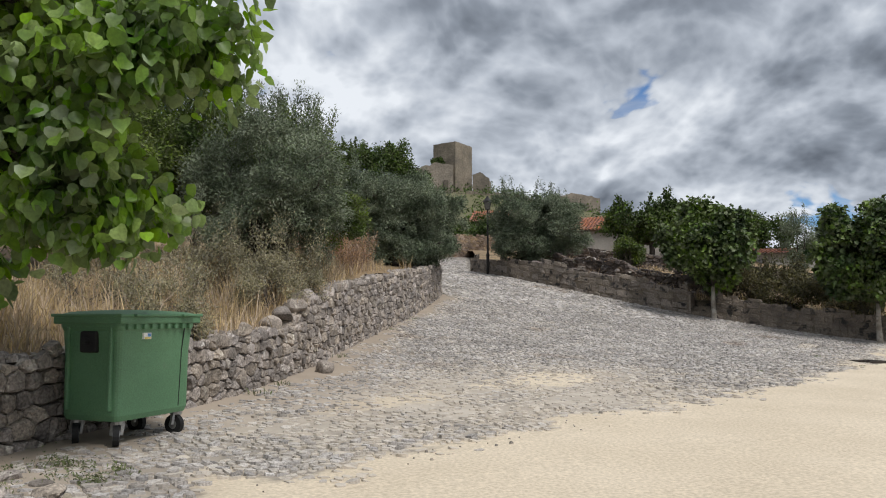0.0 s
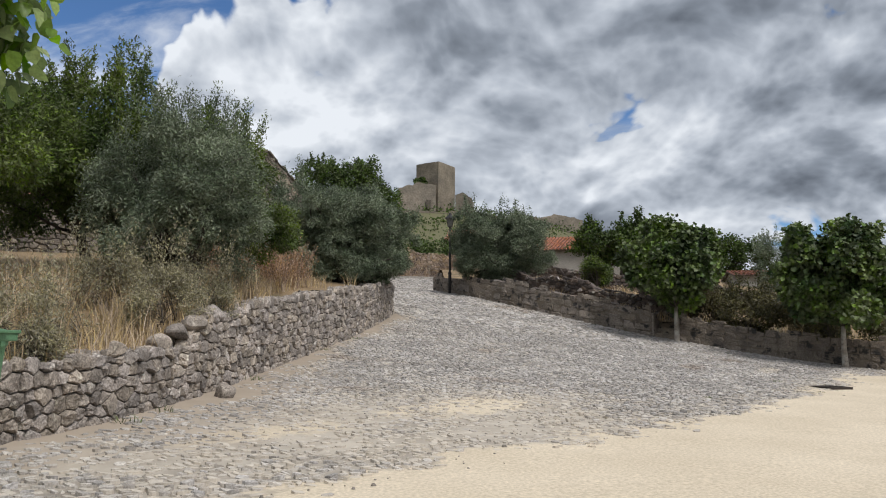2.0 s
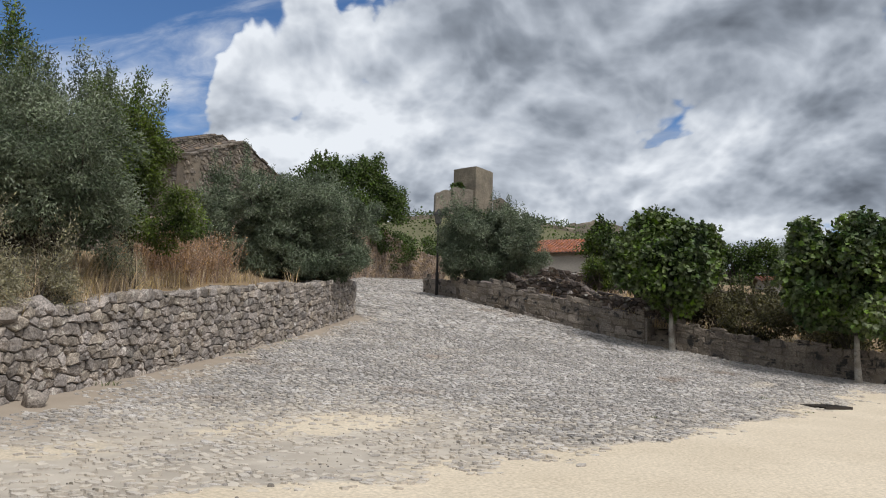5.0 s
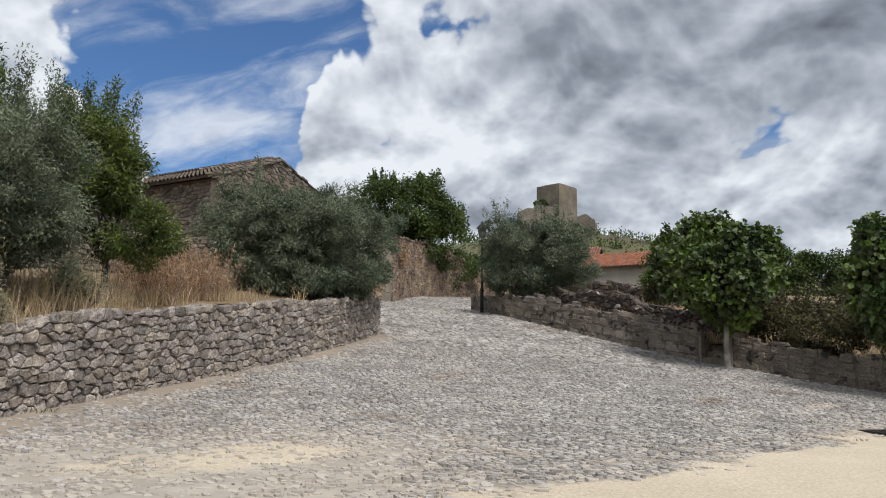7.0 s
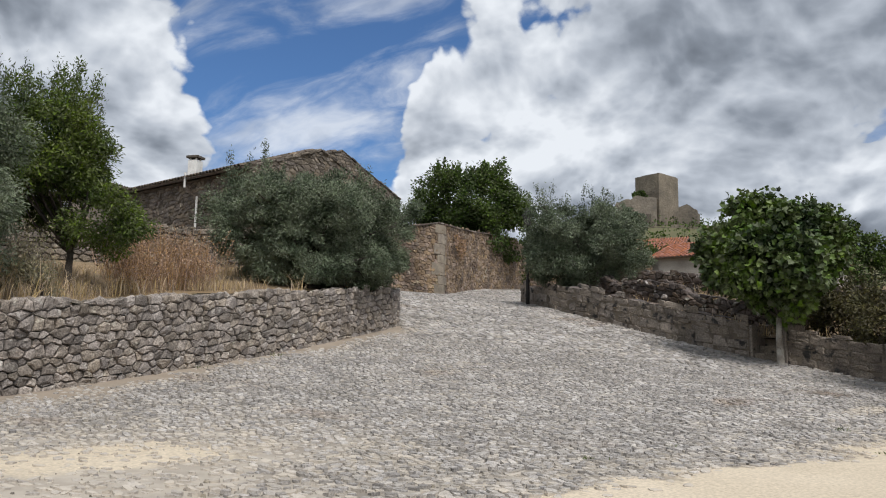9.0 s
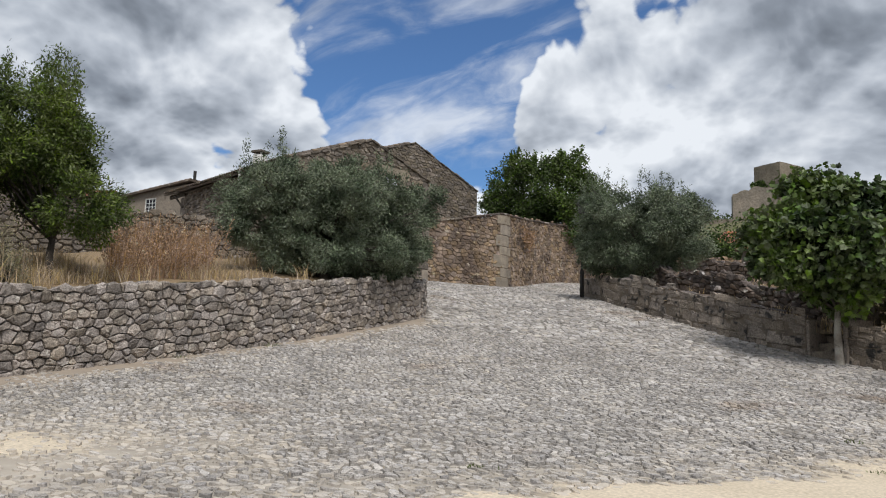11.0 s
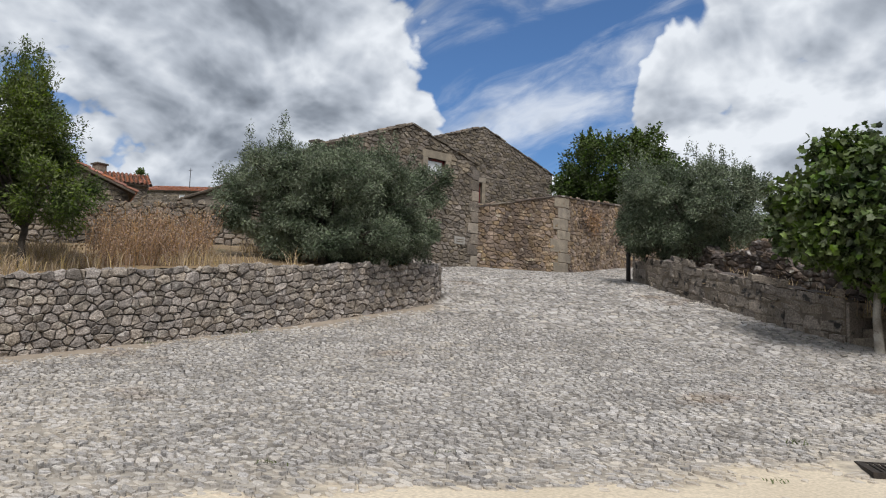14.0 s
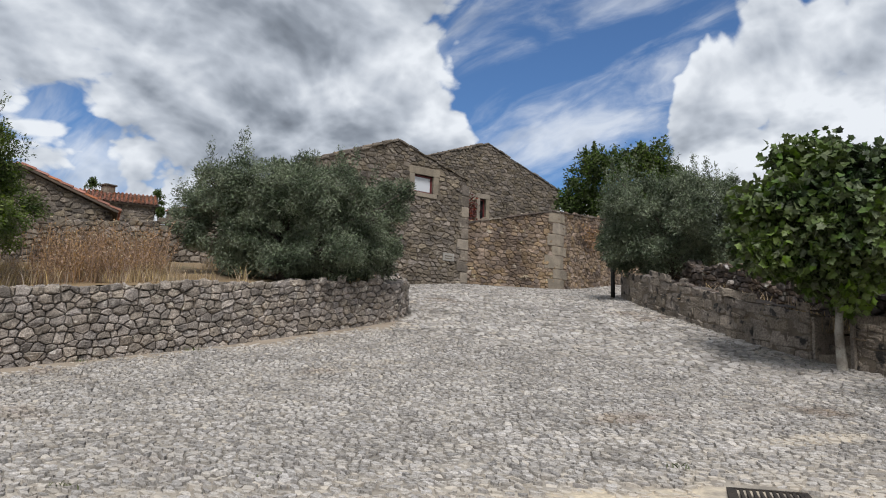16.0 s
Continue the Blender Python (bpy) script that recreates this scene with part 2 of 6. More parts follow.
dusty(COBBLE)
dusty(COBBLES)
PEBBLE = material("grit_stone", (0.28, 0.25, 0.21), (0.18, 0.16, 0.135), 5, 60, vary=0.45, island=True, bump=0.3)
TILE = material("terracotta_tile", (0.36, 0.145, 0.085), (0.26, 0.108, 0.068), 2.0, 50, vary=0.22, island=True, bump=0.3, spots=(0.20, 0.10, 0.06), spot_scale=3, spot_at=0.62)
OLD_TILE = material("old_roof_tile", (0.16, 0.12, 0.09), (0.09, 0.075, 0.06), 3, 50, vary=0.3, island=True, bump=0.5, spots=(0.28, 0.24, 0.19), spot_scale=4, spot_at=0.62)
WHITE_WALL = material("weathered_limewash", (0.35, 0.33, 0.30), (0.27, 0.255, 0.23), 0.8, 30, bump=0.3, spots=(0.22, 0.21, 0.19), spot_scale=1.2, spot_at=0.62)
CASTLE = material("castle_stone", (0.225, 0.19, 0.148), (0.142, 0.122, 0.098), 0.25, 1.8, vary=0.1, bump=0.7, bump_dist=0.25, spots=(0.15, 0.13, 0.10), spot_scale=0.22, spot_at=0.57)
BIN_GREEN = material("green_plastic", (0.095, 0.205, 0.105), (0.076, 0.172, 0.086), 2.2, 90, rough=0.5, bump=0.06, bump_dist=0.004, spots=(0.10, 0.17, 0.10), spot_scale=2.0, spot_at=0.69)
BLACK_PLASTIC = material("black_rubber", (0.018, 0.018, 0.018), None, 5, 90, rough=0.7, bump=0.1)
STEEL = material("galvanised_steel", (0.42, 0.42, 0.41), (0.30, 0.30, 0.29), 8, 80, rough=0.45, metal=0.8, bump=0.05)
WHITE_PAINT = material("white_paint", (0.75, 0.74, 0.71), (0.62, 0.61, 0.58), 3, 70, rough=0.6, bump=0.1)
STICKER_YELLOW = material("yellow_sticker", (0.65, 0.52, 0.10), None, 20, 90, rough=0.5, bump=0.0)
STICKER_BLUE = material("blue_sticker", (0.08, 0.22, 0.50), None, 20, 90, rough=0.5, bump=0.0)
RED_FRAME = material("dark_red_window_paint", (0.14, 0.022, 0.022), (0.10, 0.018, 0.018), 4, 80, rough=0.45, bump=0.08)
IRON = material("dark_cast_iron", (0.022, 0.022, 0.024), (0.035, 0.030, 0.027), 8, 90, rough=0.6, metal=0.3, bump=0.2)
RUST = material("rusted_grate_steel", (0.045, 0.035, 0.028), (0.025, 0.021, 0.018), 12, 90, rough=0.75, bump=0.3)
BARK = material("olive_bark", (0.10, 0.085, 0.07), (0.05, 0.043, 0.037), 5, 45, bump=0.9, bump_dist=0.03)
PLANE_BARK = material("whitewashed_plane_bark", (0.44, 0.41, 0.36), (0.24, 0.21, 0.175), 5, 40, bump=0.5, spots=(0.20, 0.17, 0.14), spot_scale=9, spot_at=0.58)
OLIVE_LEAF = material("olive_leaf", (0.225, 0.262, 0.175), (0.066, 0.088, 0.052), 1.3, 30, vary=0.32, island=True, rough=0.65, bump=0, translucent=0.15)
GREEN_LEAF = material("almond_leaf", (0.140, 0.180, 0.046), (0.050, 0.078, 0.024), 1.3, 30, vary=0.4, island=True, rough=0.7, bump=0, translucent=0.22)
PLANE_LEAF = material("plane_leaf", (0.130, 0.180, 0.044), (0.027, 0.050, 0.016), 1.0, 30, vary=0.4, island=True, rough=0.6, bump=0, translucent=0.15)
DARK_LEAF = material("oak_leaf", (0.095, 0.135, 0.036), (0.042, 0.066, 0.020), 0.8, 20, vary=0.4, island=True, rough=0.7, bump=0, translucent=0.15)
LIME_LEAF = material("poplar_leaf", (0.27, 0.385, 0.09), (0.105, 0.18, 0.045), 1.6, 40, vary=0.4, island=True, rough=0.42, bump=0, translucent=0.5)
SHRUB_LEAF = material("grey_shrub_leaf", (0.34, 0.31, 0.20), (0.22, 0.205, 0.135), 2.0, 30, vary=0.4, island=True, rough=0.7, bump=0, translucent=0.15)
STRAW = material("dry_grass", (0.53, 0.41, 0.26), (0.35, 0.265, 0.165), 0.9, 30, vary=0.4, island=True, rough=0.8, bump=0, translucent=0.2)
DOCK = material("dry_dock_stalk", (0.37, 0.245, 0.155), (0.25, 0.160, 0.100), 1.2, 30, vary=0.4, island=True, rough=0.85, bump=0)
SEED = material("pale_seed_head", (0.50, 0.42, 0.30), None, 4, 30, vary=0.3, island=True, rough=0.9, bump=0)
BRAMBLE_LEAF = material("bramble_leaf", (0.165, 0.145, 0.075), (0.070, 0.072, 0.036), 1.6, 30, vary=0.4, island=True, rough=0.7, bump=0, translucent=0.15)
GREENWEED = material("green_weed", (0.155, 0.175, 0.085), (0.105, 0.125, 0.055), 3, 30, vary=0.3, island=True, rough=0.7, bump=0, translucent=0.2)
CREEPER_RED = material("red_creeper_leaf", (0.22, 0.06, 0.055), (0.11, 0.045, 0.035), 3, 30, vary=0.4, island=True, rough=0.7, bump=0, translucent=0.15)
EARTH = material("dry_terrace_earth", (0.26, 0.185, 0.105), (0.18, 0.13, 0.08), 0.7, 25, bump=0.7, bump_dist=0.05, spots=(0.13, 0.11, 0.06), spot_scale=0.9, spot_at=0.58)


# ---- shapes of the land ----
def softplus(v):
    return np.logaddexp(0.0, v)


def ground_z(x, y):
    """Height of the sand and of the cobbled road; the castle hill far behind."""
    x, y = np.asarray(x, float), np.asarray(y, float)
    xc, yc = np.clip(x, -30, 40), np.clip(y, -30, 75)
    u = yc - 0.587 * xc
    z = 0.0163 - 0.0102 * xc + 0.0147 * yc + 1.3565 * softplus((u - 19.813) / 4.338) - 2.1357 * softplus((u - 33.252) / 7.044)
    z = z + 0.05 * 3 * softplus((yc - 46) / 3)
    hill = 36 * np.exp(-((x - 2) / 95) ** 2 - ((y - 262) / 80) ** 2)
    hill = hill + 16 * np.exp(-((x - 120) / 150) ** 2 - ((y - 420) / 120) ** 2)
    z = z - 0.5 * np.exp(-(x / 4.5) ** 2 - ((y - 42.0) / 6.0) ** 2)
    z = z - 0.09 * np.exp(-((x - 10.6) / 3) ** 2 - ((y - 18.8) / 2.5) ** 2)
    return z + hill * np.clip((y - 70) / 60, 0, 1) ** 2


def fade(v, a, b):
    k = np.clip((v - a) / (b - a), 0, 1)
    return k * k * (3 - 2 * k)


def wobble(x, y, s, seed=0.0):
    """Cheap smooth noise in about -1..1, for arrays."""
    r = 0
    for i in range(4):
        f = s * 1.9 ** i
        r = r + (np.sin(f * x * 1.1 + 2.3 * i + seed + 1.7 * np.sin(f * y * 0.7 + i)) * np.cos(f * y * 0.93 - 1.1 * i + seed * 1.7 + 1.3 * np.sin(f * x * 0.8 + 2 * i))) / 1.6 ** i
    return r / 1.7


def sand_line(x):
    """The y at which sand gives way to cobbles."""
    return 7.05 + 1.03 * x + 0.008 * x * x


def sand_cover(x, y):
    """0 on clean cobbles, 1 where sand covers them."""
    edge = y - sand_line(x) + 0.95 * wobble(x, y, 0.8, 1.0) + 0.5 * wobble(x, y, 3.1, 4.0)
    c = 1 - fade(edge, -0.5, 0.9)
    for cx, cy, lng, wid, amt in ((1.75, 13.2, 2.3, 1.0, 0.86), (-0.9, 10.2, 1.9, 0.6, 0.7), (10.6, 22.2, 1.0, 0.5, 0.5)):
        u, v = (x - cx) * 0.66 + (y - cy) * 0.75, -(x - cx) * 0.75 + (y - cy) * 0.66
        tongue = np.exp(-(u / lng) ** 2 - (v / wid) ** 2)
        c = np.maximum(c, amt * fade(tongue + 0.3 * wobble(x, y, 1.4, 2.0 + cx), 0.35, 0.85))
    return c


def dust_zone(x, y):
    """Where grey dust lies over the lower cobbles."""
    zone = np.exp(-((y - 10.8 - 0.5 * x) / 3.6) ** 2) * (1 - fade(x, 2.0, 7.5))
    edge = np.exp(-((y - sand_line(x) - 0.8) / 0.9) ** 2) * 0.45
    return np.clip(np.maximum(0.96 * zone, edge) + 0.28 * np.maximum(zone, edge) * wobble(x, y, 1.1, 5.5) + 0.16 * zone * wobble(x, y, 3.7, 2.5), 0, 1)


# the retaining wall on the west side of the road, and the garden wall on the east side
WEST = [(-5.6, -3.0), (-4.6, 3.0), (-3.95, 6.6), (-3.05, 9.8), (-2.45, 13.0), (-2.15, 16.2), (-1.55, 19.6), (-0.75, 23.0), (-0.12, 26.4), (-0.10, 27.2), (-0.75, 28.3), (-3.0, 29.9), (-6.7, 30.9)]
EAST = [(1.35, 37.6), (2.25, 35.5), (3.3, 33.9), (4.95, 32.1), (8.3, 29.15), (9.2, 28.6)]
EAST_LOW = [(10.05, 28.12), (10.4, 27.95), (14.2, 24.55), (15.0, 23.85)]


class Line:
    """A polyline, smoothed, that is read by its length."""

    def __init__(self, pts, smooth=True):
        p = np.array(pts, float)
        if smooth:
            for _ in range(3):
                q = np.empty((2 * len(p), 2))
                q[0], q[-1] = p[0], p[-1]
                q[1:-1:2] = 0.75 * p[:-1] + 0.25 * p[1:]
                q[2:-1:2] = 0.25 * p[:-1] + 0.75 * p[1:]
                p = q
        d = np.r_[0, np.cumsum(np.hypot(*np.diff(p, axis=0).T))]
        self.p, self.d, self.length = p, d, d[-1]

    def at(self, s):
        return np.interp(s, self.d, self.p[:, 0]), np.interp(s, self.d, self.p[:, 1])

    def normal(self, s):
        """To the right of the way along the line."""
        x0, y0 = self.at(s - 0.15)
        x1, y1 = self.at(s + 0.15)
        n = np.hypot(x1 - x0, y1 - y0) + 1e-9
        return (y1 - y0) / n, -(x1 - x0) / n


west, east, east_low = Line(WEST), Line(EAST), Line(EAST_LOW, False)


def west_height(y):
    return np.interp(y, [4, 9, 12.6, 13.2, 14.0, 16.0, 21, 24, 27, 29, 31], [0.92, 0.88, 0.86, 1.15, 1.25, 1.45, 1.42, 1.3, 1.0, 0.8, 0.5])


def terrace_z(x, y):
    """The raised ground west of the retaining wall."""
    x, y = np.asarray(x, float), np.asarray(y, float)
    order = np.argsort(west.p[:, 1])
    wx = np.interp(y, west.p[order, 1], west.p[order, 0])
    top = ground_z(wx, y) + west_height(np.minimum(y, 27)) - 0.12
    back = np.clip(wx - x, 0, 60)
    z = top + 0.13 * np.clip(back, 0, 6) + 0.05 * np.clip(back - 6, 0, 30) + 0.06 * wobble(x, y, 1.1, 3.0)
    return np.maximum(z, ground_z(x, y) + 0.06)


def garden_z(x, y):
    return ground_z(x, y) + 0.55 + 0.05 * wobble(x, y, 0.9, 9.0)


# ---- mesh helpers ----
def mesh_of(name, verts, faces, mat, smooth=False):
    """faces: arrays of corner numbers, one array for each corner count."""
    me = bpy.data.meshes.new(name)
    if isinstance(faces, np.ndarray):
        faces = [faces]
    faces = [np.asarray(f, np.int32) for f in faces if len(f)]
    loops = np.concatenate([f.ravel() for f in faces])
    sizes = np.concatenate([np.full(len(f), f.shape[1], np.int32) for f in faces])
    verts = np.asarray(verts, np.float32)
    me.vertices.add(len(verts))
    me.vertices.foreach_set("co", verts.ravel())
    me.loops.add(len(loops))
    me.loops.foreach_set("vertex_index", loops)
    me.polygons.add(len(sizes))
    me.polygons.foreach_set("loop_start", np.r_[0, np.cumsum(sizes)[:-1]].astype(np.int32))
    me.polygons.foreach_set("loop_total", sizes)
    me.polygons.foreach_set("use_smooth", np.full(len(sizes), smooth))
    me.update(calc_edges=True)
    me.validate()
    me.materials.append(mat)
    return me


def part(name, bm, mat, parent, label="", smooth=False):
    """Links a bmesh, or a ready mesh, as one object under a thing or part."""
    if isinstance(bm, bpy.types.Mesh):
        me = bm
    else:
        bmesh.ops.recalc_face_normals(bm, faces=bm.faces)
        me = bpy.data.meshes.new(name)
        bm.to_mesh(me)
        bm.free()
        me.materials.append(mat)
        for p in me.polygons:
            p.use_smooth = smooth
    ob = new(name, me)
    ob.parent = parent
    if label:
        ob["label"] = label
    return ob


def thing(name, label, category, at=(0, 0, 0), turn=0.0, group="", kind=""):
    ob = new(name)
    ob.matrix_basis = pose(*at, 0, 0, turn)
    return tagged(ob, label, category, group, kind)


def box(bm, x0, y0, z0, x1, y1, z1, bevel=0.0):
    r = bmesh.ops.create_cube(bm, size=1.0, matrix=Matrix.Translation(((x0 + x1) / 2, (y0 + y1) / 2, (z0 + z1) / 2)) @ Matrix.Diagonal((x1 - x0, y1 - y0, z1 - z0, 1)))
    if bevel:
        es = list({e for v in r["verts"] for e in v.link_edges})
        bmesh.ops.bevel(bm, geom=es, offset=bevel, segments=2, affect="EDGES", profile=0.5)
    return bm


def boxed(*a, bevel=0.0):
    return box(bmesh.new(), *a, bevel=bevel)


def tube(bm, pts, radii, sides=8, caps=True):
    """A tapered tube along points."""
    rings = []
    pts = [Vector(p) for p in pts]
    for i, p in enumerate(pts):
        d = (pts[min(i + 1, len(pts) - 1)] - pts[max(i - 1, 0)]).normalized()
        a = d.cross(Vector((0, 0, 1)) if abs(d.z) < 0.9 else Vector((1, 0, 0))).normalized()
        b = d.cross(a)
        rings.append([bm.verts.new(p + (a * math.cos(2 * math.pi * k / sides) + b * math.sin(2 * math.pi * k / sides)) * radii[i]) for k in range(sides)])
    for r0, r1 in zip(rings, rings[1:]):
        for k in range(sides):
            bm.faces.new((r0[k], r0[(k + 1) % sides], r1[(k + 1) % sides], r1[k]))
    if caps:
        bm.faces.new(rings[0][::-1])
        bm.faces.new(rings[-1])
    return bm


def grid_mesh(name, xs, ys, zf, mat, keep=None, smooth=True):
    X, Y = np.meshgrid(xs, ys, indexing="ij")
    V = np.stack([X, Y, zf(X, Y)], -1).reshape(-1, 3)
    n, m = len(xs), len(ys)
    I = np.arange(n * m).reshape(n, m)
    F = np.stack([I[:-1, :-1], I[1:, :-1], I[1:, 1:], I[:-1, 1:]], -1).reshape(-1, 4)
    if keep is not None:
        c = V[F].mean(1)
        F = F[keep(c[:, 0], c[:, 1])]
    used = np.unique(F)
    remap = np.zeros(n * m, int)
    remap[used] = np.arange(len(used))
    return mesh_of(name, V[used], remap[F], mat, smooth)


# ---- masonry: cells of a shaken lattice, each one a stone with its own edges ----
def lattice(length, height, sw, sh, rng, jitter=0.36, corners=12):
    """Cells round shaken grid points that fill length x height, each a rounded polygon. Returns (n, corners, 2)."""
    nx, ny = max(1, round(length / sw)), max(1, round(height / sh))
    dx, dy = length / nx, height / ny
    pad = 2
    gx, gy = np.meshgrid(np.arange(-pad, nx + pad), np.arange(-pad, ny + pad), indexing="ij")
    X = gx + 0.5 + 0.5 * (gy % 2) - 0.25 + rng.uniform(-jitter, jitter, gx.shape)
    Y = gy + 0.5 + rng.uniform(-jitter, jitter, gx.shape)
    W = rng.uniform(0.86, 1.14, gx.shape)
    cx, cy, cw = (v[pad:-pad, pad:-pad] for v in (X, Y, W))
    k = np.arange(corners)
    ang = (k + rng.uniform(0, 1, (*cx.shape, 1))) * 2 * np.pi / corners + rng.uniform(-0.2, 0.2, (*cx.shape, corners))
    ca, sa = np.cos(ang), np.sin(ang)
    r = np.full(ang.shape, 0.85)
    for i in range(-2, 3):
        for j in range(-2, 3):
            if i == 0 and j == 0:
                continue
            qx = X[pad + i:X.shape[0] - pad + i, pad + j:X.shape[1] - pad + j] - cx
            qy = Y[pad + i:X.shape[0] - pad + i, pad + j:X.shape[1] - pad + j] - cy
            qw = W[pad + i:X.shape[0] - pad + i, pad + j:X.shape[1] - pad + j]
            d2 = (qx * qx + qy * qy) * cw / (cw + qw)
            along = qx[..., None] * ca + qy[..., None] * sa
            r = np.where(along > 1e-3, np.minimum(r, d2[..., None] / np.maximum(along, 1e-3)), r)
    px = np.clip((cx[..., None] + r * ca) * dx, 0, length)
    py = np.clip((cy[..., None] + r * sa) * dy, 0, height)
    return np.stack([px, py], -1).reshape(-1, corners, 2)


def rubble(length, height, sw, sh, rng, jitter=0.34, drop=0.05, corners=9):
    """Angular cells of uneven size: every cell is what lies nearest to its own shaken, weighted point; a few points are left out."""
    nx, ny = max(1, round(length / sw)), max(1, round(height / sh))
    dx, dy = length / nx, height / ny
    pad = 2
    grid = {}
    for i in range(-pad, nx + pad):
        for j in range(-pad, ny + pad):
            p = (i + 0.25 + 0.5 * (j % 2) + rng.uniform(-jitter, jitter), j + 0.5 + rng.uniform(-jitter, jitter) * 0.8, rng.uniform(0, 0.6))
            if rng.random() > drop:
                grid[i, j] = p
    cells = []
    for (i, j), (cx, cy, cw) in grid.items():
        if not (0 <= i < nx and 0 <= j < ny):
            continue
        poly = [(-1.6, -1.6), (1.6, -1.6), (1.6, 1.6), (-1.6, 1.6)]
        for a in range(-3, 4):
            for b in range(-3, 4):
                q = grid.get((i + a, j + b))
                if q is None or (a == 0 and b == 0):
                    continue
                ux, uy = q[0] - cx, q[1] - cy
                lim = (ux * ux + uy * uy + cw - q[2]) / 2
                out = []
                for (x0, y0), (x1, y1) in zip(poly, poly[1:] + poly[:1]):
                    d0, d1 = ux * x0 + uy * y0 - lim, ux * x1 + uy * y1 - lim
                    if d0 <= 0:
                        out.append((x0, y0))
                    if (d0 < 0 < d1) or (d1 < 0 < d0):
                        k = d0 / (d0 - d1)
                        out.append((x0 + (x1 - x0) * k, y0 + (y1 - y0) * k))
                poly = out
        if len(poly) < 3:
            continue
        while len(poly) > corners:
            ds = [math.dist(p, q) for p, q in zip(poly, poly[1:] + poly[:1])]
            poly.pop(ds.index(min(ds)))
        while len(poly) < corners:
            ds = [math.dist(p, q) for p, q in zip(poly, poly[1:] + poly[:1])]
            k = ds.index(max(ds))
            (x0, y0), (x1, y1) = poly[k], poly[(k + 1) % len(poly)]
            poly.insert(k + 1, ((x0 + x1) / 2 * rng.uniform(0.95, 1.0), (y0 + y1) / 2 * rng.uniform(0.95, 1.0)))
        P = np.array(poly) + (cx, cy)
        cells.append(np.stack([np.clip(P[:, 0] * dx, 0, length), np.clip(P[:, 1] * dy, 0, height)], -1))
    return np.array(cells)


def courses(length, height, sw, sh, rng, wild=1.0):
    """Cells in rough level courses: squared blocks of uneven width and height with worn corners."""
    cells, y = [], 0.0
    while y < height - 0.3 * sh:
        h = min(sh * rng.uniform(0.7, 1.3), height - y)
        x = -sw * rng.uniform(0, 0.8)
        while x < length:
            w = sw * rng.uniform(0.5, 1.5)
            split = rng.random() < 0.22 and h > sh * 0.9
            for y0, y1 in ((y, y + h * 0.5), (y + h * 0.5, y + h)) if split else ((y, y + h),):
                u = np.array((0, 0.33, 0.67, 1, 1, 1, 1, 0.67, 0.33, 0, 0, 0))
                v = np.array((0, 0, 0, 0, 0.33, 0.67, 1, 1, 1, 1, 0.67, 0.33))
                cx, cy = u + rng.normal(0, 0.035 * wild, 12), v + rng.normal(0, 0.06 * wild, 12)
                k = np.isin(np.arange(12), (0, 3, 6, 9)) * rng.uniform(0.02, 0.12, 12)
                cx, cy = cx + k * (0.5 - cx), cy + k * (0.5 - cy)
                cells.append(np.stack([np.clip(x + cx * w, 0, length), np.clip(y0 + cy * (y1 - y0) + 0.02 * wild * np.sin((x + cx * w) * 2.1 + y * 3) + 0.012 * wild * np.sin((x + cx * w) * 6.3 + y * 9), 0, height)], -1))
            x += w
        y += h
    cells = np.array(cells)
    return cells[np.ptp(cells[..., 0], axis=1) > 0.05]


def stones_from(cells, place, rng, gap=0.012, depth=0.07, rough=0.022, lean=0.12, flat=False):
    """One rounded, chipped stone for each cell. place(s, h, out) gives points. flat: without the inner ring."""
    n, m = cells.shape[:2]
    c = cells.mean(1, keepdims=True)
    d = cells - c
    size = np.linalg.norm(d, axis=2, keepdims=True)
    shrink = np.clip(1 - gap / np.maximum(size, 1e-3), 0.5, 1)
    outer = c + d * shrink
    ring1 = c + d * (rng.uniform(0.89, 0.97, (n, m, 1)) if flat else rng.uniform(0.84, 0.95, (n, m, 1))) * shrink
    ring2 = c + d * rng.uniform(0.55, 0.74, (n, m, 1))
    out = rng.uniform(0.55, 1.15, (n, 1)) * depth
    tilt = rng.normal(0, lean, (n, 1, 2))
    h0 = np.full((n, m), -0.03) if flat else np.repeat(out * 0.12 - 0.012, m, 1)
    h1 = out * (rng.uniform(0.72, 0.96, (n, m)) if flat else rng.uniform(0.66, 0.92, (n, m))) + (tilt * (ring1 - c)).sum(2)
    h2 = out * rng.uniform(0.92, 1.08, (n, m)) + (tilt * (ring2 - c)).sum(2) + rng.normal(0, rough * 0.35, (n, m))
    h3 = out * rng.uniform(0.95, 1.12, (n, 1))
    rings, hs = ([outer, ring1, c], [h0, h1, h3]) if flat else ([outer, ring1, ring2, c], [h0, h1, h2, h3])
    V = place(np.concatenate(rings, 1)[..., 0], np.concatenate(rings, 1)[..., 1], np.concatenate(hs, 1))
    k = np.arange(m)
    k2 = (k + 1) % m
    last = m * (len(rings) - 2)
    quads = np.concatenate([np.stack([k + o, k2 + o, k2 + o + m, k + o + m], 1) for o in range(0, last, m)])
    tris = np.stack([k + last, k2 + last, np.full(m, last + m)], 1)
    return V, quads, tris


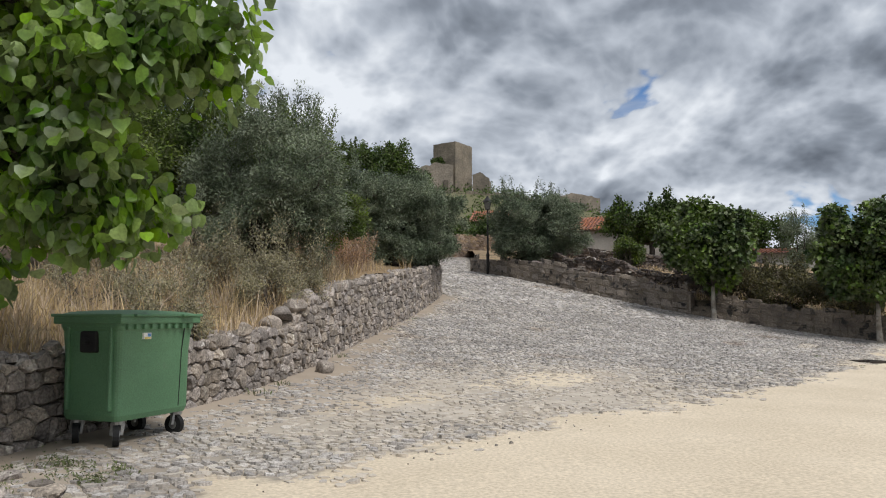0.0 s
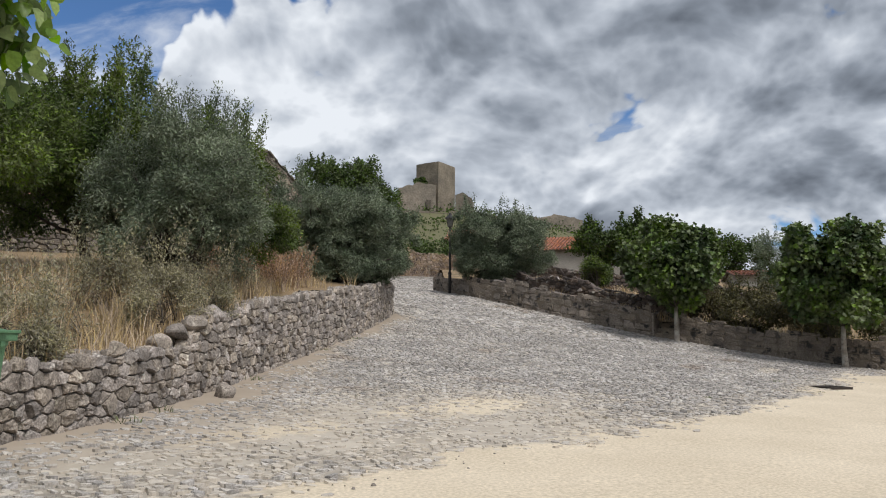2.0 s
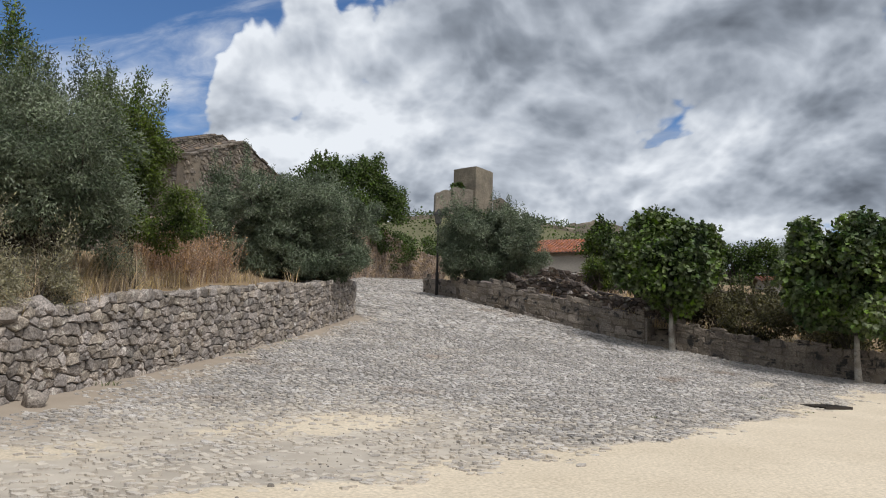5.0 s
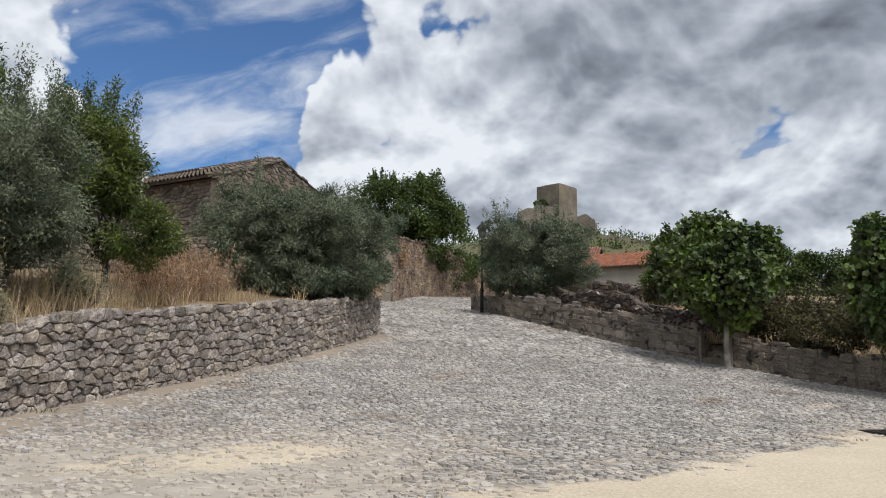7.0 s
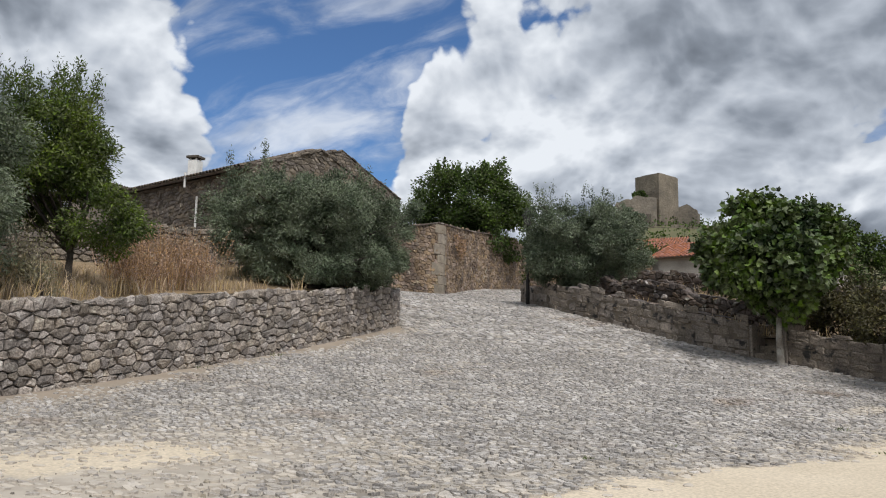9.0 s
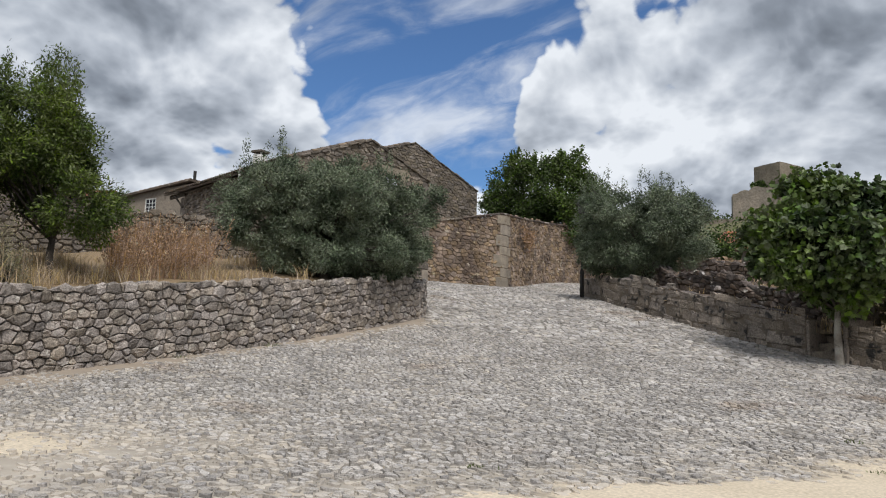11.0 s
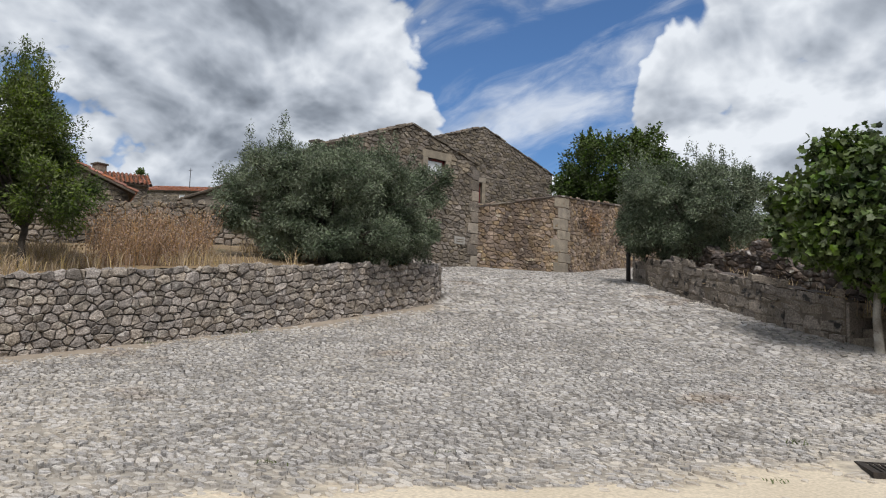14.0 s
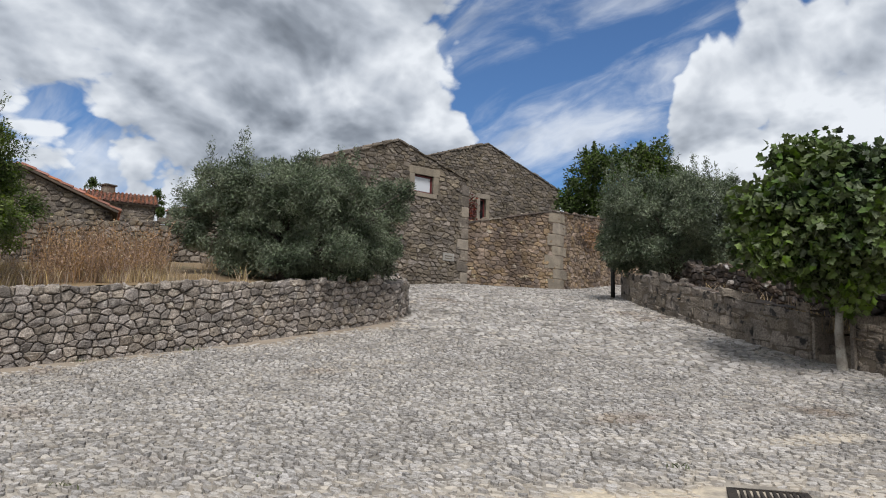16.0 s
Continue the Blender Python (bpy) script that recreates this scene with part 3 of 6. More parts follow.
def lay_stones(parent, V, quads, tris, mat, mat_rest, as_parts, name="stone", rest_name="masonry", smooth=False, dust=None):
    """The stones picked by as_parts become objects of their own, the others one joined part."""
    pick = np.where(as_parts)[0]
    rest = np.where(~as_parts)[0]
    for i in pick:
        me = mesh_of(name, V[i], [quads, tris], mat, smooth)
        if dust is not None:
            me.attributes.new("dust", "FLOAT", "POINT").data.foreach_set("value", np.full(len(me.vertices), dust[i], np.float32))
        part(name, me, mat, parent)
    if len(rest):
        R = V[rest]
        off = (np.arange(len(rest)) * R.shape[1])[:, None, None]
        me = mesh_of(rest_name, R.reshape(-1, 3), [(quads[None] + off).reshape(-1, 4), (tris[None] + off).reshape(-1, 3)], mat_rest, smooth)
        if dust is not None:
            me.attributes.new("dust", "FLOAT", "POINT").data.foreach_set("value", np.repeat(dust[rest], R.shape[1]).astype(np.float32))
        ob = part(rest_name, me, mat_rest, parent)
        ob["kind"] = "stuff"


def line_wall(name, label, line, s0, s1, base, height, side, thick, sw, sh, seed, mat, mat_rest, core_mat, near=None, gap=0.012, depth=0.07, cap=True, smooth=False, jitter=0.36, cope=None, rise=0.7, squared=0.0, drop=0.05):
    """A free-standing stone wall along a line: a core and stones on the face that looks to the road. side 1: right of the line."""
    rng = np.random.default_rng(seed)
    wall = tagged(new(name), label, "wall", kind="structure")
    n = max(8, int((s1 - s0) / 0.4))
    S = np.linspace(s0, s1, n)
    X, Y = line.at(S)
    NX, NY = line.normal(S)
    Zb, Ht = base(X, Y) - 0.25, height(S, X, Y)
    Zt = base(X, Y) + Ht - 0.17
    prof = [(-0.008, 0), (-0.008, 1), (-thick, 1), (-thick, 0)]
    V = np.concatenate([np.stack([X + NX * side * o, Y + NY * side * o, np.where(k, Zt, Zb)], 1) for o, k in prof])
    F = []
    for a in range(4):
        b = (a + 1) % 4
        i = np.arange(n - 1)
        F.append(np.stack([a * n + i, a * n + i + 1, b * n + i + 1, b * n + i], 1))
    F.append(np.array([[0, n, 2 * n, 3 * n], [n - 1, 2 * n - 1, 3 * n - 1, 4 * n - 1]]))
    part("core", mesh_of("core", V, np.concatenate(F), core_mat), core_mat, wall)
    top = float(Ht.max()) + 0.12
    cells = courses(s1 - s0, top, sw, sh, rng, squared) if squared else rubble(s1 - s0, top, sw, sh, rng, jitter, drop)
    mid = cells.mean(1)
    mx, my = line.at(mid[:, 0] + s0)
    keep = mid[:, 1] < height(mid[:, 0] + s0, mx, my) + rng.uniform(-0.01, 0.10, len(mid)) * (sh / 0.2)
    cells = cells[keep]

    def place(s, h, o):
        x, y = line.at(s + s0)
        nx, ny = line.normal(s + s0)
        return np.stack([x + nx * side * o, y + ny * side * o, base(x, y) + h - 0.06], -1)

    V, q, t = stones_from(cells, place, rng, gap, depth)
    c = V.mean(1)
    score = near(c[:, 0], c[:, 1]) if near else np.zeros(len(c), bool)
    idx = np.where(score)[0][:290]
    flag = np.zeros(len(c), bool)
    flag[idx] = True
    lay_stones(wall, V, q, t, mat, mat_rest, flag, smooth=smooth)
    if cap:
        # loose stones lying along the top
        cc = lattice(s1 - s0, thick, sw * 1.1, sw * 0.9, rng)

        def place_top(s, h, o):
            x, y = line.at(s + s0)
            nx, ny = line.normal(s + s0)
            hh = height(s + s0, x, y)
            return np.stack([x - nx * side * (h + 0.0), y - ny * side * (h + 0.0), base(x, y) + hh - 0.10 + o * rise], -1)

        V, q, t = stones_from(cc, place_top, rng, gap * 1.5, depth * 1.2)
        lay_stones(wall, V, q, t, mat, cope or mat_rest, np.zeros(len(cc), bool), rest_name="coping_stones")
    return wall


def face_stones(parent, p0, d, n, length, top, sw, sh, seed, mat, mat_rest, base=0.0, holes=(), parts=0, gap=0.014, depth=0.05, reach=None):
    """Stones on a plane face. p0: lower corner, d: unit way along, n: outward normal; top(s): height of the edge at s."""
    rng = np.random.default_rng(seed)
    hmax = max(top(s) for s in np.linspace(0, length, 60))
    cells = rubble(length, hmax, sw, sh, rng)
    mid = cells.mean(1)
    tp = np.array([top(s) for s in mid[:, 0]])
    lo = np.array([base] * len(mid))
    keep = (mid[:, 1] < tp - 0.02) & (mid[:, 1] > lo)
    for (a, b, c, e) in holes:
        keep &= ~((mid[:, 0] > a - 0.04) & (mid[:, 0] < b + 0.04) & (mid[:, 1] > c - 0.04) & (mid[:, 1] < e + 0.04))
    cells = cells[keep]
    # trim to the openings and to the sloping top
    for (a, b, c, e) in holes:
        m = cells.mean(1)
        left, right = m[:, 0] < a, m[:, 0] > b
        below, above = m[:, 1] < c, m[:, 1] > e
        row = (m[:, 1] > c - 0.3) & (m[:, 1] < e + 0.3)
        inx = (m[:, 0] > a) & (m[:, 0] < b)
        cells[..., 0] = np.where((left & row)[:, None] & (cells[..., 1] > c) & (cells[..., 1] < e), np.minimum(cells[..., 0], a), cells[..., 0])
        cells[..., 0] = np.where((right & row)[:, None] & (cells[..., 1] > c) & (cells[..., 1] < e), np.maximum(cells[..., 0], b), cells[..., 0])
        cells[..., 1] = np.where((below & inx)[:, None], np.minimum(cells[..., 1], c), cells[..., 1])
        cells[..., 1] = np.where((above & inx)[:, None], np.maximum(cells[..., 1], e), cells[..., 1])
    tv = np.interp(cells[..., 0], np.linspace(0, length, 200), [top(s) for s in np.linspace(0, length, 200)])
    cells[..., 1] = np.minimum(cells[..., 1], tv)
    p0, d, n = np.array(p0, float), np.array(d, float), np.array(n, float)

    def place(s, h, o):
        return p0 + s[..., None] * d + o[..., None] * n + h[..., None] * np.array((0, 0, 1.0))

    V, q, t = stones_from(cells, place, rng, gap, depth)
    flag = np.zeros(len(cells), bool)
    if parts:
        m = cells.mean(1)
        ok = np.where(reach(m[:, 0], m[:, 1]))[0] if reach else np.arange(len(m))
        flag[ok[:parts]] = True
    lay_stones(parent, V, q, t, mat, mat_rest, flag)


# ---- foliage ----
def leaf_mesh(name, P, rng, length, width, mat, droop=0.2, out=None, shape="lance"):
    """Leaves at the points P. lance: a folded diamond; broad: a six-cornered pointed blade; lobed: five points; heart: rounded."""
    n = len(P)
    d = rng.normal(0, 1, (n, 3))
    if out is not None:
        d = d + 0.9 * out
    d[:, 2] -= droop
    d /= np.linalg.norm(d, axis=1, keepdims=True) + 1e-9
    if out is None:
        face = rng.normal(0, 1, (n, 3))
    else:
        # blades turn their faces up and out to the light
        face = rng.normal(0, 1, (n, 3)) + 0.9 * out + np.array((0, 0, 0.1 if shape == "heart" else 0.75))
    a = np.cross(face, d)
    a /= np.linalg.norm(a, axis=1, keepdims=True) + 1e-9
    b = np.cross(d, a)
    l = length * rng.uniform(0.65, 1.3, (n, 1))
    w = width * rng.uniform(0.7, 1.25, (n, 1))
    if shape == "lance":
        V = np.stack([P, P + d * l * 0.45 + a * w * 0.5 + b * w * 0.15, P + d * l, P + d * l * 0.45 - a * w * 0.5 + b * w * 0.15], 1)
        F = np.array([[0, 1, 2], [0, 2, 3]])
    elif shape == "lobed":
        half = ((0.10, 0.50), (0.36, 0.40), (0.62, 0.56), (0.68, 0.30))
        curl = b * l * rng.uniform(-0.3, 0.3, (n, 1))
        rim = [P] + [P + d * l * u + a * w * v + b * w * v * 0.3 + curl * u * u for u, v in half] + [P + d * l + curl] + [P + d * l * u - a * w * v + b * w * v * 0.3 + curl * u * u for u, v in reversed(half)]
        V = np.stack(rim + [P + d * l * 0.4], 1)
        F = np.array([[10, i, (i + 1) % 10] for i in range(10)])
    elif shape == "heart":
        f = b * w * 0.12
        curl = b * l * rng.uniform(-0.25, 0.25, (n, 1))
        V = np.stack([P, P + d * l * 0.02 + a * w * 0.34 + f, P + d * l * 0.26 + a * w * 0.52 + f * 1.6, P + d * l * 0.62 + a * w * 0.43 + f + curl * 0.3, P + d * l + curl,
                      P + d * l * 0.62 - a * w * 0.43 + f + curl * 0.3, P + d * l * 0.26 - a * w * 0.52 + f * 1.6, P + d * l * 0.02 - a * w * 0.34 + f, P + d * l * 0.45 + curl * 0.15], 1)
        F = np.array([[8, i, (i + 1) % 8] for i in range(8)])
    else:
        f = b * w * 0.16
        V = np.stack([P, P + d * l * 0.12 + a * w * 0.42 + f, P + d * l * 0.42 + a * w * 0.5 + f, P + d * l, P + d * l * 0.42 - a * w * 0.5 + f, P + d * l * 0.12 - a * w * 0.42 + f], 1)
        F = np.array([[0, 1, 2], [0, 2, 3], [0, 3, 4], [0, 4, 5]])
    k = V.shape[1]
    Fs = (F[None] + (np.arange(n) * k)[:, None, None]).reshape(-1, 3)
    return mesh_of(name, V.reshape(-1, 3), Fs, mat, shape == "heart")


def clumps(lobes, count, rng, spread, shell=0.55):
    """Clump centres: ellipsoids (x, y, z, rx, ry, rz) carry smaller boughs on their shells, and the boughs carry the clumps."""
    L = np.array(lobes, float)
    vol = (L[:, 3] * L[:, 4] * L[:, 5]) ** 0.8
    boughs = max(8, count // 8)
    which = rng.choice(len(L), boughs, p=vol / vol.sum())
    d = rng.normal(0, 1, (boughs, 3))
    d /= np.linalg.norm(d, axis=1, keepdims=True)
    r = rng.uniform(shell ** 2, 1, (boughs, 1)) ** 0.5 * 0.93
    B = L[which, :3] + d * r * L[which, 3:]
    size = (L[which, 3] * L[which, 4] * L[which, 5]) ** (1 / 3) * rng.uniform(0.28, 0.46, boughs)
    pick = rng.choice(boughs, count)
    e = rng.normal(0, 1, (count, 3))
    e /= np.linalg.norm(e, axis=1, keepdims=True)
    e = e + 0.5 * d[pick]
    e /= np.linalg.norm(e, axis=1, keepdims=True)
    C = B[pick] + e * (size[pick] * rng.uniform(0.5, 1.0, count))[:, None]
    return C, e * 0.6 + d[pick] * 0.6


def tree(name, label, at, lobes, n_clump, per, spread, leaf, leaf_mat, bark, trunk_r, trunk_h, seed, shape="lance", lean=(0, 0), stems=1, droop=0.2, limbs=14, sprays=0, group="", category="tree"):
    """A tree: tapered trunk with limbs that reach to the clumps, and a crown of leaves. Lobes are given from the foot."""
    rng = np.random.default_rng(seed)
    t = thing(name, label, category, at, group=group)
    C, D = clumps(lobes, n_clump, rng, spread)
    if sprays:
        # upright shoots that break the outline
        top = C[np.argsort(-C[:, 2] + rng.normal(0, 0.5, len(C)))[:sprays]]
        up = rng.normal(0, 0.18, (sprays, 3)) + np.array((0, 0, 1.0))
        parts_ = [top + up * k for k in (0.25, 0.45, 0.62)]
        C2 = np.concatenate(parts_)
        D2 = np.tile(up, (3, 1))
    size = rng.uniform(0.6, 1.35, (len(C), 1, 1)) * spread
    off = rng.normal(0, 1, (len(C), per, 3))
    off *= (rng.uniform(0.03, 1, (len(C), per, 1)) ** 0.45 * 1.75 / np.linalg.norm(off, axis=2, keepdims=True)) * size * np.array((1, 1, 0.8))
    P = (C[:, None] + off).reshape(-1, 3)
    O = (np.repeat(D[:, None], per, 1) * 0.7 + off / (spread * 2.5)).reshape(-1, 3)
    if sprays:
        k = max(8, per // 5)
        off = rng.normal(0, 1, (len(C2), k, 3)) * np.array((0.05, 0.05, 0.1))
        P = np.concatenate([P, (C2[:, None] + off).reshape(-1, 3)])
        O = np.concatenate([O, (np.repeat(D2[:, None], k, 1)).reshape(-1, 3)])
    low = P[:, 2] > 0.03
    P, O = P[low], O[low]
    bm, bl = bmesh.new(), bmesh.new()
    for sidx in range(stems):
        a = 2 * math.pi * sidx / stems + seed
        foot = Vector((math.cos(a), math.sin(a), 0)) * (0.14 * (stems > 1))
        fork = Vector((lean[0], lean[1], trunk_h)) + foot * 3
        mid = foot.lerp(fork, 0.5) + Vector(rng.normal(0, 0.05, 3))
        tube(bm, [foot - Vector((0, 0, 0.25)), foot + Vector((0, 0, 0.03)), mid, fork], [trunk_r * 1.5, trunk_r * 1.15, trunk_r * 0.9, trunk_r * 0.75], 9)
        for j in rng.choice(len(C), min(limbs, len(C)), replace=False):
            end = Vector(C[j])
            start = fork - Vector((0, 0, 0.05))
            m1 = start.lerp(end, 0.4) + Vector(rng.normal(0, 0.12, 3)) + Vector((0, 0, 0.15))
            m2 = start.lerp(end, 0.75) + Vector(rng.normal(0, 0.08, 3)) + Vector((0, 0, 0.1))
            tube(bl, [start, m1, m2, end], [trunk_r * 0.45, trunk_r * 0.28, trunk_r * 0.15, trunk_r * 0.06], 5)
    part("trunk", bm, bark, t, smooth=True)
    part("branchwork", bl, BARK, t, smooth=True)
    part("crown", leaf_mesh("crown", P, rng, leaf[0], leaf[1], leaf_mat, droop, O, shape), leaf_mat, t)
    return t


def tufts(name, label, category, pts, rng, height, blades, mat, base=0.14, lean=0.35, width=0.012):
    """Dry or green grass: thin bent blades in tufts. pts: (n, 3) feet; one object of stuff."""
    n = len(pts)
    f = np.repeat(pts, blades, 0)
    m = len(f)
    f = f + np.c_[rng.normal(0, base, (m, 2)), np.zeros(m)]
    hgt = np.repeat(height * rng.uniform(0.5, 1.25, n), blades) * rng.uniform(0.5, 1.1, m)
    dirv = rng.normal(0, lean, (m, 2))
    a = rng.uniform(0, 6.283, m)
    w = np.c_[np.cos(a), np.sin(a), np.zeros(m)] * (width * rng.uniform(0.6, 1.4, (m, 1)))
    mid = f + np.c_[dirv * hgt[:, None] * 0.35, hgt * 0.6]
    tip = f + np.c_[dirv * hgt[:, None] * 1.0, hgt]
    V = np.stack([f - w, f + w, mid + w * 0.8, mid - w * 0.8, tip], 1)
    i = (np.arange(m) * 5)[:, None]
    quads = i + np.array([[0, 1, 2, 3]])
    tris = i + np.array([[3, 2, 4]])
    ob = new(name, mesh_of(name, V.reshape(-1, 3), [quads, tris], mat))
    return tagged(ob, label, category, kind="stuff")


# ---- ground, road, terraces ----
def ground_material():
    m = material("sand_and_dust", (0.56, 0.478, 0.366), (0.50, 0.422, 0.316), 0.6, 30, rough=0.95, bump=0.22, bump_dist=0.025)
    nt = m.node_tree
    N, L = nt.nodes.new, nt.links.new
    bsdf = nt.nodes["Principled BSDF"]
    sand = bsdf.inputs["Base Color"].links[0].from_socket
    att = N("ShaderNodeAttribute")
    att.attribute_name = "cover"
    sep = N("ShaderNodeSeparateColor")
    L(att.outputs["Color"], sep.inputs[0])
    geo = N("ShaderNodeNewGeometry")
    t = N("ShaderNodeTexNoise")
    t.inputs["Scale"].default_value, t.inputs["Detail"].default_value = 2.5, 8
    L(geo.outputs["Position"], t.inputs["Vector"])
    r = N("ShaderNodeValToRGB")
    L(t.outputs[0], r.inputs[0])
    e = r.color_ramp.elements
    e[0].position, e[0].color = 0.38, (0.085, 0.075, 0.065, 1)
    e[1].position, e[1].color = 0.66, (0.33, 0.30, 0.26, 1)

    def mixed(fac, a, b):
        x = N("ShaderNodeMix")
        x.data_type = "RGBA"
        L(fac, x.inputs[0])
        for s, v in ((x.inputs[6], a), (x.inputs[7], b)):
            if isinstance(v, tuple):
                s.default_value = v
            else:
                L(v, s)
        return x.outputs[2]

    ragged = N("ShaderNodeTexNoise")
    ragged.inputs["Scale"].default_value, ragged.inputs["Detail"].default_value = 5.0, 9
    L(geo.outputs["Position"], ragged.inputs["Vector"])
    madd = N("ShaderNodeMath")
    madd.operation = "MULTIPLY_ADD"
    L(ragged.outputs[0], madd.inputs[0])
    madd.inputs[1].default_value = 1.3
    L(sep.outputs[0], madd.inputs[2])
    edge = N("ShaderNodeMapRange")
    edge.interpolation_type = "SMOOTHSTEP"
    L(madd.outputs[0], edge.inputs[0])
    edge.inputs[1].default_value, edge.inputs[2].default_value = 0.80, 1.45
    thin = N("ShaderNodeMath")
    thin.operation = "MULTIPLY"
    L(att.outputs["Alpha"], thin.inputs[0])
    thin.inputs[1].default_value = 0.72
    col_dust = mixed(thin.outputs[0], r.outputs[0], (0.50, 0.44, 0.365, 1))
    col = mixed(edge.outputs[0], col_dust, sand)
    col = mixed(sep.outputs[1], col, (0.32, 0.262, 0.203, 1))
    col = mixed(sep.outputs[2], col, (0.12, 0.115, 0.06, 1))
    L(col, bsdf.inputs["Base Color"])
    return m


def build_ground():
    mat = ground_material()
    def span(a, b, step, far, grow=1.35):
        v = list(np.arange(a, b, step))
        s, x = step, b
        while x < far[1]:
            v.append(x)
            s *= grow
            x += s
        v.append(far[1])
        s, x = step, a
        while x > far[0]:
            s *= grow
            x -= s
            v.insert(0, max(x, far[0]))
        return np.array(sorted(set(v)))
    xs, ys = span(-9, 17, 0.22, (-3000, 3000)), span(2, 46, 0.22, (-3000, 4000))
    me = grid_mesh("ground", xs, ys, lambda x, y: ground_z(x, y) + 0.012 * wobble(x, y, 2.2, 5.0) * (np.abs(x) < 40), mat)
    co = np.empty(len(me.vertices) * 3, np.float32)
    me.vertices.foreach_get("co", co)
    co = co.reshape(-1, 3)
    x, y = co[:, 0], co[:, 1]
    cover = sand_cover(x, y)
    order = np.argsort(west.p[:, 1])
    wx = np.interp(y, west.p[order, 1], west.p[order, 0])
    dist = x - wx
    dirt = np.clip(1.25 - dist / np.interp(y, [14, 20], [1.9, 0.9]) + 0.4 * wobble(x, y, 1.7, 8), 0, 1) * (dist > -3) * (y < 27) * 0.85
    grass = fade(np.maximum(np.abs(x) - 30, y - 62) + 6 * wobble(x, y, 0.1, 2), 0, 10)
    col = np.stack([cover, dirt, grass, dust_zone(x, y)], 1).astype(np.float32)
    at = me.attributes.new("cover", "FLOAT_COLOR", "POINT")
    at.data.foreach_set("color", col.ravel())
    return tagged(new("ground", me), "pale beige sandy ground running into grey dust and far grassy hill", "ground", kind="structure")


build_ground()

WEST_ORDER = np.argsort(west.p[:, 1])


def west_x(y):
    return np.interp(y, west.p[WEST_ORDER, 1], west.p[WEST_ORDER, 0])


def east_x(y):
    p = np.concatenate([east.p, east_low.p])
    o = np.argsort(p[:, 1])
    return np.interp(y, p[o, 1], p[o, 0])


tagged(new("terrace", grid_mesh("terrace", np.arange(-34, 0.5, 0.35), np.arange(-3, 31, 0.35), terrace_z, EARTH,
       keep=lambda x, y: x < west_x(np.minimum(y, 27.2)) - 0.3 - np.clip(y - 27.2, 0, 9) * 1.9)), "raised dry earth terrace above the rubble retaining wall", "ground", kind="structure")
tagged(new("garden_ground", grid_mesh("garden_ground", np.arange(2, 46, 0.5), np.arange(20, 64, 0.5), garden_z, EARTH,
       keep=lambda x, y: (x > east_x(np.clip(y, 24.4, 37.6)) + 0.35) & (y > 24.9 - (x - 14.5) * 0.75))), "dry garden earth behind the low stone wall", "ground", kind="structure")


# ---- walls along the road ----
line_wall("wall_west", "rough grey granite rubble retaining wall beside the cobbled road", west, 2.0, west.length, ground_z, lambda s, x, y: west_height(y) + 0.03 * np.sin(s * 2.3) + 0.02 * np.sin(s * 5.1), 1, 0.45, 0.195, 0.150, 11,
          WALL_STONE, WALL_STONES, DARK_CORE, near=lambda x, y: (y > 9) & (y < 22), depth=0.075, gap=0.004, jitter=0.30, drop=0.03)
line_wall("wall_east", "low mortared stone garden wall with dark lichen stains beside the road", east, 0, east.length, ground_z, lambda s, x, y: np.interp(s, [0, 2.5, 5, 13], [0.75, 0.75, 1.0, 1.05]), 1, 0.4, 0.46, 0.25, 12,
          RENDERED, RENDERED_REST, MORTAR, near=lambda x, y: y < 33.5, gap=0.004, depth=0.016, jitter=0.16, cope=LICHEN, squared=1.0)
line_wall("wall_east_low", "low dark stone garden wall behind the roadside plane trees", east_low, 0, east_low.length, ground_z, lambda s, x, y: 0.86 + 0.03 * np.sin(s * 2), 1, 0.4, 0.40, 0.22, 13,
          LOW_WALL, LOW_WALL, MORTAR, near=lambda x, y: y < 40, gap=0.004, depth=0.02, jitter=0.18, cope=LICHEN, squared=1.0)


# ---- houses ----
def wall_core(parent, name, p0, d, n, length, top, thick, mat, holes=(), label=""):
    """A solid wall of that thickness with openings through it, made of upright strips."""
    bm = bmesh.new()
    p0, d, n = Vector(p0), Vector(d), Vector(n)
    cuts = sorted({0.0, length, *[v for h in holes for v in h[:2]], *[length * k / 12 for k in range(13)]})
    cuts = [c for i, c in enumerate(cuts) if i == 0 or c - cuts[i - 1] > 1e-4]

    def prism(a, b, za, zb, ta, tb):
        v = []
        for o in (0.0, -thick):
            for s, z in ((a, za), (b, zb), (b, tb), (a, ta)):
                v.append(bm.verts.new(p0 + d * s + n * o + Vector((0, 0, z))))
        for f in ((0, 1, 2, 3), (7, 6, 5, 4), (0, 4, 5, 1), (1, 5, 6, 2), (2, 6, 7, 3), (3, 7, 4, 0)):
            bm.faces.new([v[i] for i in f])

    for a, b in zip(cuts, cuts[1:]):
        mid = (a + b) / 2
        hs = sorted((h[2], h[3]) for h in holes if h[0] < mid < h[1])
        lo = 0.0
        for c, e in hs:
            prism(a, b, lo, lo, c, c)
            lo = e
        prism(a, b, lo, lo, top(a), top(b))
    bmesh.ops.remove_doubles(bm, verts=bm.verts, dist=0.0005)
    return part(name, bm, mat, parent, label)


